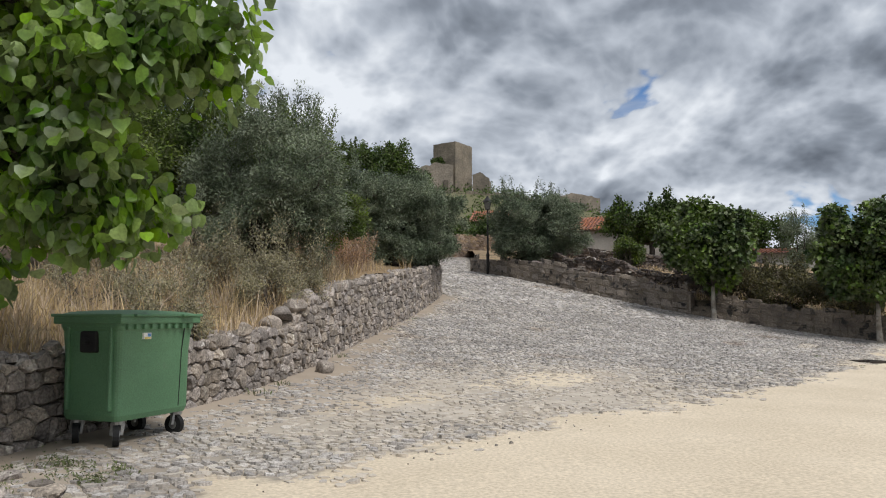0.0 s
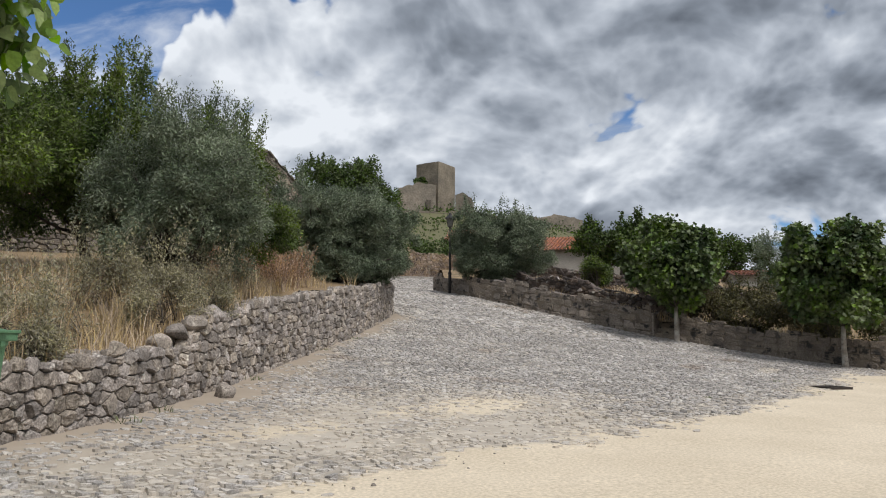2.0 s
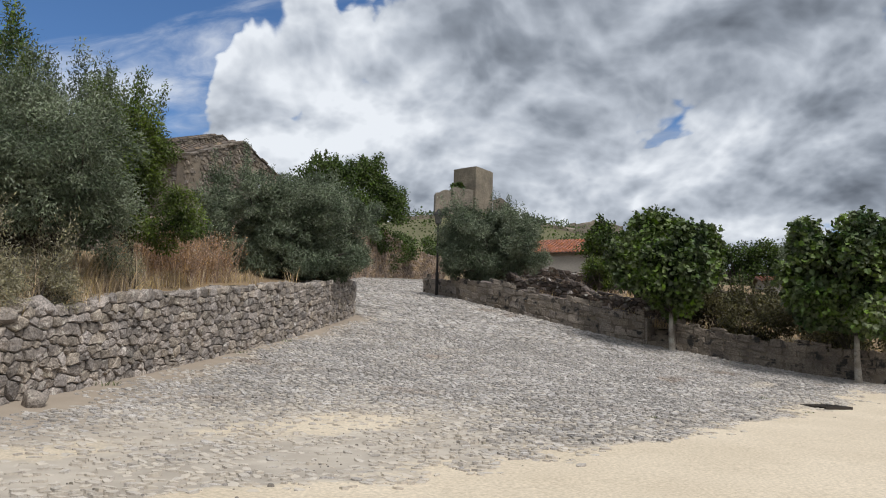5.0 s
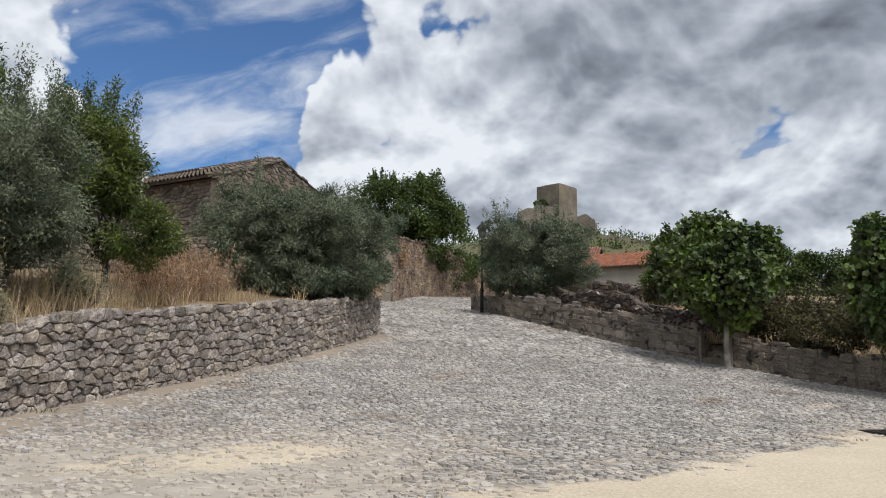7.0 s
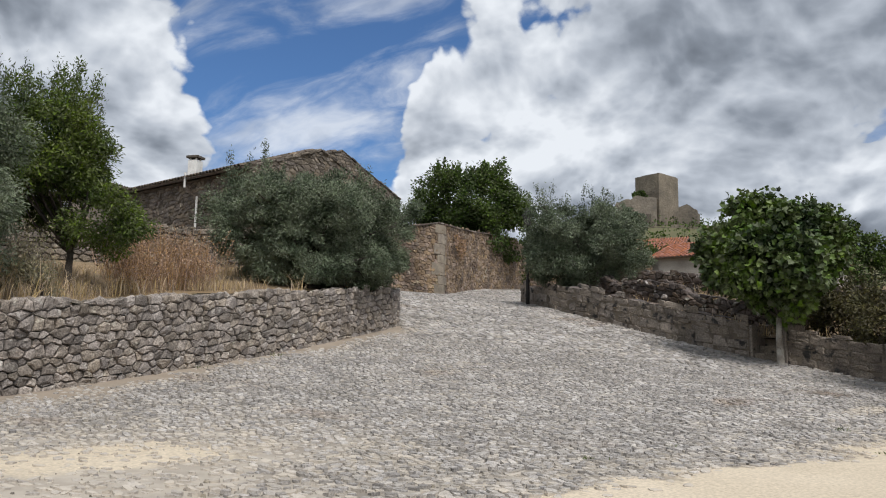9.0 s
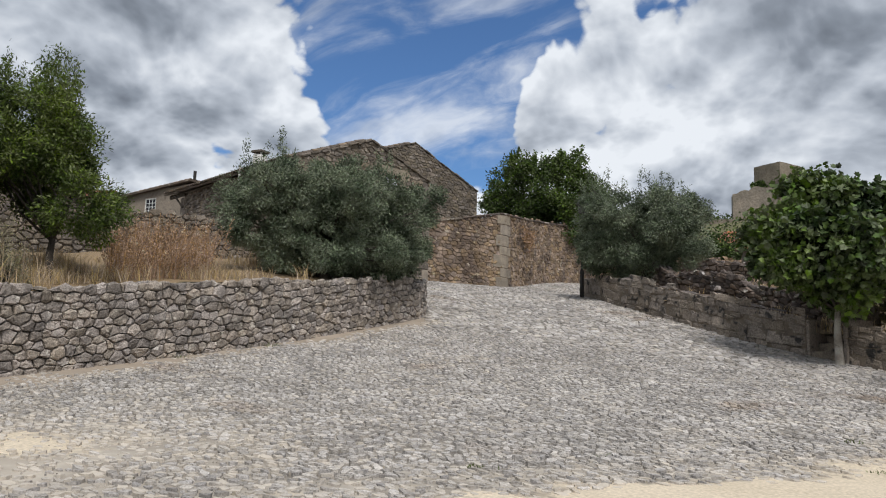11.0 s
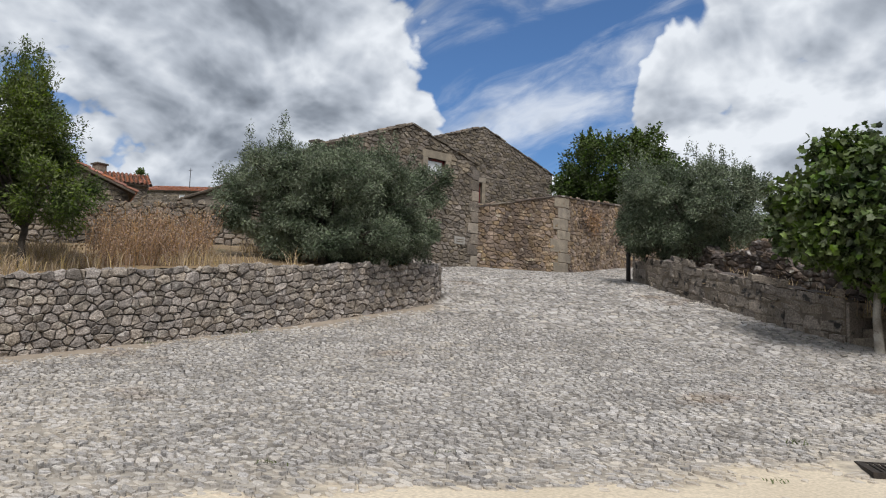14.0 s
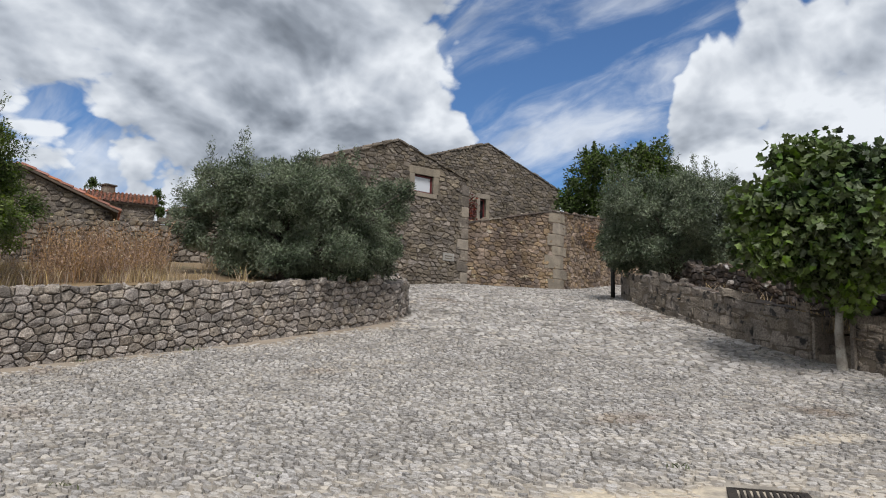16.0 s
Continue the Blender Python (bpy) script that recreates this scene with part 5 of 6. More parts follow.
def tiled_house(label, A, B, z0, eave, rise, depth, mat, chimney=False, window=False, ridge_along=True, tile=TILE):
    """A plain house: front wall from A to B, roof ridge along the front or square to it."""
    h = thing("house", label, "house")
    A, B = np.array(A, float), np.array(B, float)
    W = np.linalg.norm(B - A)
    d = (B - A) / W
    n = np.array((d[1], -d[0]))
    C, D = A - n * depth, B - n * depth
    top = (lambda s: eave - z0) if ridge_along else (lambda s: eave - z0 + rise * (1 - abs(2 * s / W - 1)))
    side = (lambda s: eave - z0 + rise * (1 - abs(2 * s / depth - 1))) if ridge_along else (lambda s: eave - z0)
    hole = (W * 0.55, W * 0.55 + 0.7, eave - z0 - 1.2, eave - z0 - 0.4)
    wall_core(h, "front_wall", (*A, z0), (*d, 0), (*n, 0), W, top, 0.4, mat, [hole] if window else ())
    if window:
        window_at(h, (*A, z0), (*d, 0), (*n, 0), hole, WHITE_PAINT, None, (2, 2), 0.06)
    if mat is HOUSE_STONES:
        for q, dd, nn, ll, tt in ((A, d, n, W, top), (B, -n, d, depth, side)):
            face_stones(h, (*q, z0), (*dd, 0), (*nn, 0), ll, tt, 0.27, 0.165, 40, HOUSE_STONE, HOUSE_STONES, base=1.2, holes=[(hole[0] - 0.1, hole[1] + 0.1, hole[2] - 0.1, hole[3] + 0.1)] if window and q is A else ())
    wall_core(h, "back_wall", (*C, z0), (*d, 0), (*(-n), 0), W, top, 0.4, mat)
    wall_core(h, "side_wall", (*A, z0), (*(-n), 0), (*(-d), 0), depth, side, 0.4, mat)
    wall_core(h, "side_wall", (*B, z0), (*(-n), 0), (*d, 0), depth, side, 0.4, mat)
    o = 0.25
    if ridge_along:
        m0, m1 = (A + C) / 2 - d * o, (B + D) / 2 + d * o
        for p, q, s in ((A, B, 1), (C, D, -1)):
            tile_roof(h, "roof", (*m0, eave + rise + 0.08), (*m1, eave + rise + 0.08), (*(p - d * o + n * s * o), eave - 0.0), (*(q + d * o + n * s * o), eave - 0.0), tile, "orange clay tiles")
    else:
        m0, m1 = (A + B) / 2 + n * o, (C + D) / 2 - n * o
        for p, q, s in ((A, C, -1), (B, D, 1)):
            tile_roof(h, "roof", (*m0, eave + rise + 0.08), (*m1, eave + rise + 0.08), (*(p + n * o + d * s * o), eave), (*(q - n * o + d * s * o), eave), tile, "orange clay tiles")
    if chimney:
        c = (A + B) / 2 - n * depth * 0.45
        part("chimney", boxed(c[0] - 0.3, c[1] - 0.3, eave, c[0] + 0.3, c[1] + 0.3, eave + rise + 0.4, bevel=0.02), mat, h)
        part("chimney_cap", boxed(c[0] - 0.38, c[1] - 0.38, eave + rise + 0.4, c[0] + 0.38, c[1] + 0.38, eave + rise + 0.5, bevel=0.02), DARK_CORE, h)
    return h


tiled_house("stone house with orange tile verge above the terrace", (-15.1, 21.1), (-12.4, 26.1), 2.6, 5.9, 1.2, 6, HOUSE_STONES, ridge_along=False)
tiled_house("stone cottage with orange tile roof and chimney", (-30.6, 32.9), (-28.0, 37.4), 4, 9.5, 1.05, 6, HOUSE_STONES, chimney=True)
tiled_house("distant stone house with low orange tile roof", (-72.0, 66.5), (-65.0, 71.0), 4, 18.0, 1.3, 9, HOUSE_STONES, window=True)
tiled_house("limewashed house with orange tile roof behind olive trees", (6.2, 52.5), (14.6, 49.5), 3.0, 7.1, 1.3, 8, WHITE_WALL)
tiled_house("low block-built house with orange tile edge", (22.0, 52.0), (34.0, 49.0), 1.5, 5.6, 0.5, 7, WHITE_WALL)
tiled_house("small house with orange tile roof below the castle", (2.8, 75.0), (8.0, 74.0), 4.0, 10.6, 1.4, 6, HOUSE_STONES)


pole = thing("antenna_pole", "thin dark aerial pole on the far roof", "pole", (-69.6, 71.5, 18.5))
part("mast", tube(bmesh.new(), [(0, 0, 0), (0, 0, 3.1)], [0.05, 0.04], 6), IRON, pole)
part("cross_arm", boxed(-0.35, -0.02, 2.75, 0.35, 0.02, 2.79), IRON, pole)


# ---- castle on the hill ----
def castle():
    c = thing("castle", "ruined granite castle keep with broken curtain walls on the hill", "castle", (0, 0, 0))

    def block(name, at, turn, pts, z0, seed, ragged=0.5):
        """An upright block from a plan polygon, its top edge broken away unevenly."""
        rng = np.random.default_rng(seed)
        bm = bmesh.new()
        loop = []
        for i, (p, q) in enumerate(zip(pts, pts[1:] + pts[:1])):
            k = max(2, int(math.dist(p[:2], q[:2]) / 1.0))
            for j in range(k):
                f = j / k
                loop.append([p[a] * (1 - f) + q[a] * f for a in range(3)])
        lo = [bm.verts.new((x, y, z0)) for x, y, _ in loop]
        hi = []
        step = 0.0
        for i, (x, y, z) in enumerate(loop):
            if rng.random() < 0.45:
                step = rng.uniform(-ragged, 0.15 * ragged)
            hi.append(bm.verts.new((x * 0.985, y * 0.985, z + step)))
        m = len(lo)
        for i in range(m):
            bm.faces.new((lo[i], lo[(i + 1) % m], hi[(i + 1) % m], hi[i]))
        bm.faces.new(hi)
        ob = part(name, bm, CASTLE, c)
        ob.matrix_basis = pose(*at, 0, 0, turn)
        return ob

    keep = block("keep", (3.2, 247, 0), 52, [(-4.6, -4.6, 57.2), (4.6, -4.6, 57.0), (4.6, 4.6, 57.6), (-4.6, 4.6, 57.4)], 25, 1, 0.5)
    block("curtain_wall", (-3.5, 241, 0), 8, [(-5.5, -3, 48.2), (1, -3, 50.2), (6.5, -3, 49.4), (6.5, 3, 49.4), (-5.5, 3, 48.0)], 25, 2, 0.9)
    block("ruined_wall", (12.3, 243, 0), -12, [(-2.5, -2, 47.5), (0, -2, 48.3), (3.0, -2, 45.5), (3.0, 2, 45.0), (-2.5, 2, 47.6)], 25, 3, 1.4)
    block("outer_wall", (8, 232, 0), -3, [(-26, -1, 39.5), (-8, -1, 40.0), (14, -1, 38.5), (30, -1, 36), (30, 1, 36), (14, 1, 38.5), (-26, 1, 39.5)], 20, 4, 1.0)
    block("ruined_gate", (43, 250, 0), 5, [(-9, -1.5, 40.2), (-4, -1.5, 41.6), (-1, -1.5, 42.4), (3, -1.5, 41.8), (9, -1.5, 40.0), (9, 1.5, 40.0), (-9, 1.5, 40.2)], 20, 5, 1.3)
    # no hole here: a solid dark block paints the shade of an opening
    part("doorway", boxed(-0.7, -0.3, 0, 0.7, 0.1, 3.0), DARK_CORE, c, "dark block on the wall painted as the shade of an opening").matrix_basis = pose(0.9, 238.2, 41.2, 0, 0, 8)


castle()


# ---- bin ----
def wheelie_bin():
    b = thing("waste_container", "green plastic four-wheeled waste container beside the rubble wall", "bin", (-2.94, 6.98, float(ground_z(-2.9, 7.4))), 70)
    # x along the front, y along the side; the near corner at the origin
    W, D, H0, H1 = 1.06, 0.74, 0.235, 1.2
    bm = bmesh.new()
    ins = 0.05
    prof = [(ins, H0), (ins * 0.7, H0 + 0.05), (0.03, 0.85), (0.015, 1.06), (0.0, 1.10), (0.0, H1)]
    rings = []
    for i, z in prof:
        r = 0.06
        ring = []
        for cx, cy, a0 in ((W - i - r, D - i - r, 0), (i + r, D - i - r, 90), (i + r, i + r, 180), (W - i - r, i + r, 270)):
            for k in range(5):
                a = radians(a0 + k * 22.5)
                ring.append(bm.verts.new((cx + r * math.cos(a), cy + r * math.sin(a), z)))
        rings.append(ring)
    m = len(rings[0])
    for r0, r1 in zip(rings, rings[1:]):
        for k in range(m):
            bm.faces.new((r0[k], r0[(k + 1) % m], r1[(k + 1) % m], r1[k]))
    bm.faces.new(rings[0][::-1])
    bm.faces.new(rings[-1])
    body = part("body", bm, BIN_GREEN, b, smooth=False)
    bm = bmesh.new()
    box(bm, -0.035, -0.035, 1.125, W + 0.035, D + 0.035, 1.2, bevel=0.014)
    part("rim", bm, BIN_GREEN, b)
    for k in range(9):
        x = 0.1 + k * (W - 0.2) / 8
        part("rim_tooth", boxed(x - 0.035, -0.028, 1.075, x + 0.012, 0.01, 1.128, bevel=0.006), BIN_GREEN, b)
    # domed lid
    bm = bmesh.new()
    nx, ny = 12, 8
    V = [[bm.verts.new((-0.045 + (W + 0.09) * i / nx, -0.045 + (D + 0.09) * j / ny, 1.215 + 0.045 * (max(0, math.sin(math.pi * j / ny)) ** 0.6) * (max(0, math.sin(math.pi * i / nx)) ** 0.22))) for j in range(ny + 1)] for i in range(nx + 1)]
    for i in range(nx):
        for j in range(ny):
            bm.faces.new((V[i][j], V[i + 1][j], V[i + 1][j + 1], V[i][j + 1]))
    lid = part("lid", bm, BIN_GREEN, b, smooth=True)
    part("lid_edge", boxed(-0.05, -0.05, 1.192, W + 0.05, D + 0.05, 1.222, bevel=0.008), BIN_GREEN, lid)
    for x in (0.2, W - 0.2):
        part("lid_handle", boxed(x - 0.09, -0.085, 1.195, x + 0.09, -0.045, 1.218, bevel=0.006), BIN_GREEN, lid)
    # ribs and trunnion on the short side
    for y in (0.1, D - 0.14):
        part("rib", boxed(-0.004, y, 0.33, 0.05, y + 0.035, 1.1, bevel=0.01), BIN_GREEN, body)
    part("trunnion_recess", boxed(-0.012, D / 2 - 0.1, 0.86, 0.05, D / 2 + 0.1, 1.06, bevel=0.02), BLACK_PLASTIC, body, "black plastic lifting socket")
    part("trunnion", tube(bmesh.new(), [(-0.06, D / 2, 0.97), (0.04, D / 2, 0.97)], [0.03, 0.035], 10), BLACK_PLASTIC, body)
    part("front_seam", tube(bmesh.new(), [(W - 0.20, 0.036, 0.30), (W - 0.18, 0.03, 0.85), (W - 0.17, 0.003, 1.1)], [0.006, 0.006, 0.006], 5), BLACK_PLASTIC, body)
    # stickers
    st = part("sticker", boxed(0.3, -0.0035, 0.98, 0.40, 0.02, 1.04), WHITE_PAINT, body, "small white label with yellow and blue print")
    part("sticker_band", boxed(0.31, -0.0075, 0.985, 0.39, 0.0, 0.998), STICKER_YELLOW, st)
    part("sticker_mark", boxed(0.35, -0.0075, 1.004, 0.39, 0.0, 1.034), STICKER_BLUE, st)
    for x, y in ((0.13, 0.13), (W - 0.13, 0.13), (0.13, D - 0.13), (W - 0.13, D - 0.13)):
        a = radians(35 + 60 * x)
        c, s = math.cos(a) * 0.055, math.sin(a) * 0.055
        w = part("wheel", tube(bmesh.new(), [(x - 0.5 * s, y + 0.5 * c, 0.1), (x + 0.5 * s, y - 0.5 * c, 0.1)], [0.1, 0.1], 18), BLACK_PLASTIC, b, "black rubber castor wheel")
        part("hub", tube(bmesh.new(), [(x - 0.56 * s, y + 0.56 * c, 0.1), (x + 0.56 * s, y - 0.56 * c, 0.1)], [0.045, 0.045], 12), STEEL, w)
        bm = bmesh.new()
        for k in (-0.75, 0.75):
            tube(bm, [(x - k * s, y + k * c, 0.1), (x - k * s * 0.9 + 0.02, y + k * c * 0.9, 0.21)], [0.02, 0.03], 6)
        tube(bm, [(x + 0.02, y, 0.2), (x + 0.02, y, 0.245)], [0.06, 0.06], 10)
        part("fork", bm, STEEL, w, "galvanised castor fork")


wheelie_bin()


# ---- lamp and drain ----
def street_lamp():
    x, y = 2.08, 35.2
    l = thing("street_lamp", "dark cast-iron lantern post at the road edge", "lamp post", (x, y, float(ground_z(x, y))))
    bm = bmesh.new()
    tube(bm, [(0, 0, -0.1), (0, 0, 0.9), (0, 0, 0.95), (0, 0, 2.95), (0, 0, 3.05)], [0.075, 0.07, 0.05, 0.04, 0.05], 10)
    part("post", bm, IRON, l, smooth=True)
    part("collar", tube(bmesh.new(), [(0, 0, 0.86), (0, 0, 0.98)], [0.09, 0.07], 10), IRON, l)
    part("bracket", boxed(-0.11, -0.11, 3.02, 0.11, 0.11, 3.06, bevel=0.01), IRON, l)
    bm = bmesh.new()
    for a, b in ((-1, -1), (1, -1), (1, 1), (-1, 1)):
        tube(bm, [(0.10 * a, 0.10 * b, 3.05), (0.16 * a, 0.16 * b, 3.40)], [0.012, 0.012], 4)
    lantern = part("lantern", bm, IRON, l, "four-sided lantern cage")
    bm = bmesh.new()
    r0 = [bm.verts.new((0.095 * a, 0.095 * b, 3.06)) for a, b in ((-1, -1), (1, -1), (1, 1), (-1, 1))]
    r1 = [bm.verts.new((0.152 * a, 0.152 * b, 3.40)) for a, b in ((-1, -1), (1, -1), (1, 1), (-1, 1))]
    for k in range(4):
        bm.faces.new((r0[k], r0[(k + 1) % 4], r1[(k + 1) % 4], r1[k]))
    part("pane", bm, LAMP_GLASS, lantern)
    bm = bmesh.new()
    tube(bm, [(0, 0, 3.40), (0, 0, 3.43), (0, 0, 3.58), (0, 0, 3.68)], [0.25, 0.24, 0.08, 0.02], 4)
    part("lantern_roof", bm, IRON, lantern)


street_lamp()


def drain():
    x, y = 10.69, 19.23
    d = thing("drain_grate", "rusted steel drain grate in a concrete rim beside the sand", "drain", (x, y, float(ground_z(x, y)) + 0.008), 19)
    bm = bmesh.new()
    for a in ((-0.33, -0.34, 0.33, -0.29), (-0.33, 0.29, 0.33, 0.34), (-0.33, -0.29, -0.28, 0.29), (0.28, -0.29, 0.33, 0.29)):
        box(bm, a[0], a[1], -0.1, a[2], a[3], 0.03)
    part("frame", bm, RUST, d)
    # solid black block; its colour stands for the shade under the grate
    part("pit", boxed(-0.30, -0.3, -0.16, 0.30, 0.3, -0.02), BLACK_PLASTIC, d, "black block below the bars painted as the shaded hollow")
    for k in range(11):
        px = -0.265 + k * 0.53 / 10
        part("bar", boxed(px - 0.014, -0.29, -0.02, px + 0.014, 0.29, 0.026), RUST, d)


drain()


# ---- trees ----
def on(f, x, y, dz=0.0):
    return (x, y, float(f(x, y)) + dz)


tree("olive_tree", "grey-green olive tree on the terrace above the wall corner", on(terrace_z, -1.6, 24.7), [(-1.1, -0.8, 1.55, 1.35, 1.3, 1.3), (-0.4, -0.4, 2.0, 1.3, 1.2, 0.95), (0.6, 0.6, 1.6, 1.45, 1.6, 1.3), (-0.2, -0.2, 1.6, 1.5, 1.5, 1.2), (1.1, 1.5, 1.2, 1.0, 1.1, 1.05), (1.35, 1.4, 1.75, 0.85, 0.9, 0.95), (-0.3, 0.2, 0.8, 1.7, 1.9, 0.7), (0.9, 0.4, 0.7, 1.0, 1.3, 0.7)],
     1150, 190, 0.15, (0.086, 0.027), OLIVE_LEAF, BARK, 0.13, 0.55, 41, stems=4, sprays=14, limbs=14)
tree("olive_tree", "grey-green olive tree behind the garden wall and lamp", on(garden_z, 4.35, 34.4), [(-1.0, 0, 2.1, 1.15, 1.2, 1.25), (0.9, 0.1, 1.95, 1.25, 1.3, 1.15), (0.0, 0.3, 1.6, 1.6, 1.5, 1.2), (0.0, -0.2, 2.2, 1.2, 1.1, 1.05), (1.2, 0.1, 1.3, 0.9, 1.0, 0.8), (-1.2, 0.0, 1.4, 0.9, 1.0, 0.8), (-1.25, -0.8, 2.0, 0.75, 0.75, 1.1), (0.7, 1.7, 2.4, 1.1, 1.1, 1.15)],
     880, 140, 0.15, (0.10, 0.033), OLIVE_LEAF, BARK, 0.17, 0.7, 42, stems=2, lean=(0.3, 0), sprays=16)
tree("olive_tree", "tall grey olive tree with feathery shoots on the terrace", on(terrace_z, -3.4, 15.2), [(0, 0, 2.15, 1.3, 1.4, 1.25), (0.3, 0.35, 1.5, 0.85, 0.9, 0.95), (-0.5, -0.3, 1.6, 1.2, 1.2, 1.0)],
     640, 170, 0.14, (0.075, 0.022), OLIVE_LEAF, BARK, 0.10, 0.7, 43, stems=3, sprays=60)
tree("almond_tree", "leafy green almond tree on the terrace edge", on(terrace_z, -3.2, 18.15), [(-0.5, -0.1, 2.65, 1.05, 1.1, 0.95), (-0.7, 0.0, 2.1, 1.25, 1.2, 0.7), (0.55, 0.3, 1.4, 0.85, 0.85, 0.55), (-0.95, -0.6, 2.4, 1.0, 1.0, 0.85)],
     360, 190, 0.16, (0.085, 0.03), GREEN_LEAF, BARK, 0.07, 0.75, 44, sprays=70)
tree("almond_tree", "tall dark green tree at the back of the terrace", on(terrace_z, -5.7, 16.8), [(0, 0, 3.0, 1.7, 1.7, 1.4), (0.6, 0.3, 2.0, 1.7, 1.6, 1.3), (-0.7, -0.2, 2.1, 1.6, 1.6, 1.3)],
     460, 170, 0.21, (0.095, 0.034), GREEN_LEAF, BARK, 0.12, 0.9, 45, stems=2, sprays=90)
tree("almond_tree", "dark green tree at the back of the terrace", on(terrace_z, -6.8, 13.6), [(0, 0, 2.6, 1.6, 1.6, 1.3), (-0.9, -0.2, 1.9, 1.6, 1.6, 1.3)],
     260, 170, 0.21, (0.095, 0.034), GREEN_LEAF, BARK, 0.12, 0.9, 55, stems=2, sprays=40)
for seed, x, y, lobes in ((51, 9.86, 27.8, [(0, 0, 2.7, 1.5, 1.5, 1.25), (0.1, 0.1, 3.5, 1.05, 1.05, 1.0), (0.2, -0.2, 2.2, 1.35, 1.35, 0.6), (-0.5, -0.1, 2.5, 1.2, 1.2, 0.9)]),
                          (52, 13.8, 24.2, [(0, 0, 2.7, 1.6, 1.6, 1.3), (-0.2, 0.1, 3.5, 1.1, 1.1, 1.05), (0.1, -0.2, 2.2, 1.4, 1.4, 0.6), (0.5, -0.1, 2.4, 1.2, 1.2, 0.9)])):
    tree("plane_tree", "young plane tree with pale whitewashed trunk and round crown", on(ground_z, x, y), lobes, 400, 66, 0.19, (0.135, 0.145), PLANE_LEAF, PLANE_BARK, 0.085, 1.25, seed, shape="lobed", droop=0.45, group="roadside plane trees")
tree("oak_tree", "large dark green tree behind the lane wall", on(ground_z, -4.8, 52.5), [(0, 0, 5.5, 3.3, 3.0, 2.0), (-1.8, 0, 4.2, 2.2, 2.2, 1.9), (2.0, 0.2, 4.0, 2.1, 2.2, 1.8), (0, 0, 3.0, 2.8, 2.4, 1.7)],
     760, 70, 0.33, (0.18, 0.12), DARK_LEAF, BARK, 0.25, 2.0, 46, sprays=20)
tree("fig_tree", "dark green tree in front of the limewashed house", on(garden_z, 12.5, 45.5), [(0.3, 0, 2.3, 1.7, 1.6, 1.1), (-1.4, 0, 2.0, 1.5, 1.5, 1.05), (1.5, 0.3, 2.4, 1.5, 1.5, 1.0)],
     320, 80, 0.30, (0.17, 0.12), DARK_LEAF, BARK, 0.18, 1.2, 47, sprays=20)
tree("olive_tree", "small far olive tree in the garden", on(garden_z, 21.5, 46.0), [(0, 0, 2.0, 1.3, 1.3, 1.2), (0.5, 0, 1.4, 1.1, 1.1, 0.9)], 150, 80, 0.24, (0.13, 0.045), OLIVE_LEAF, BARK, 0.12, 0.8, 48, sprays=20)
tree("hedge", "tall dull green hedge on the far slope", on(ground_z, 28.0, 75.0), [(-5.5 + 2.6 * k, 0.3 * (k % 2), 2.4, 2.0, 1.3, 2.1 + 0.12 * (k % 3)) for k in range(5)], 420, 60, 0.4, (0.26, 0.17), DARK_LEAF, BARK, 0.12, 0.8, 76, stems=3, category="hedge")
tree("bush", "round green bush in the garden", on(garden_z, 9.0, 37.5), [(0, 0, 0.7, 0.85, 0.8, 0.65)], 90, 90, 0.16, (0.11, 0.055), GREEN_LEAF, BARK, 0.05, 0.2, 49, stems=3, category="bush")
for seed, x, y, s in ((61, 12.3, 27.6, 1.15), (62, 14.2, 26.4, 1.25), (63, 16.4, 25.6, 1.3), (64, 11.4, 29.2, 0.85), (75, 15.4, 28.2, 1.3)):
    tree("bush", "dull green bramble bush behind the low wall", on(garden_z, x, y, -0.1), [(0, 0, 0.75 * s, 1.0 * s, 0.8 * s, 0.7 * s), (0.4, 0.1, 1.1 * s, 0.6, 0.6, 0.5)], 150, 90, 0.16, (0.09, 0.05), BRAMBLE_LEAF, BARK, 0.03, 0.2, seed, stems=3, category="bush", group="bramble bushes", sprays=20)
tree("bush", "grey-green fig shoots by the lane wall", on(ground_z, -2.2, 57.5), [(0, 0, 1.5, 1.8, 1.5, 1.6)], 110, 60, 0.3, (0.15, 0.09), DARK_LEAF, BARK, 0.06, 0.4, 65, stems=3, category="bush")
for seed, x, y, s in ((66, -3.2, 13.3, 0.75), (67, -3.9, 11.6, 0.7), (68, -2.75, 14.4, 0.6), (69, -2.9, 16.9, 0.5), (72, -4.3, 13.8, 0.8), (73, -3.6, 9.9, 0.45), (74, -5.2, 11.0, 0.8)):
    tree("shrub", "low grey-green dry shrub among the terrace grass", on(terrace_z, x, y, -0.05), [(0, 0, 0.5 * s, 0.85 * s, 0.85 * s, 0.65 * s)], 70, 110, 0.12, (0.06, 0.014), SHRUB_LEAF, BARK, 0.015, 0.1, seed, stems=3, category="shrub", group="terrace shrubs", sprays=25)
for x, y, hgt in ((-49.7, 44.9, 15.0), (-47.1, 49.4, 14.4)):
    tree("cypress", "slim dark cypress behind the village roofs", (x, y, 3.5), [(0, 0, hgt * 0.55, 0.42, 0.42, hgt * 0.36)], 80, 70, 0.14, (0.16, 0.08), DARK_LEAF, BARK, 0.12, 1.5, 70, group="far cypresses")
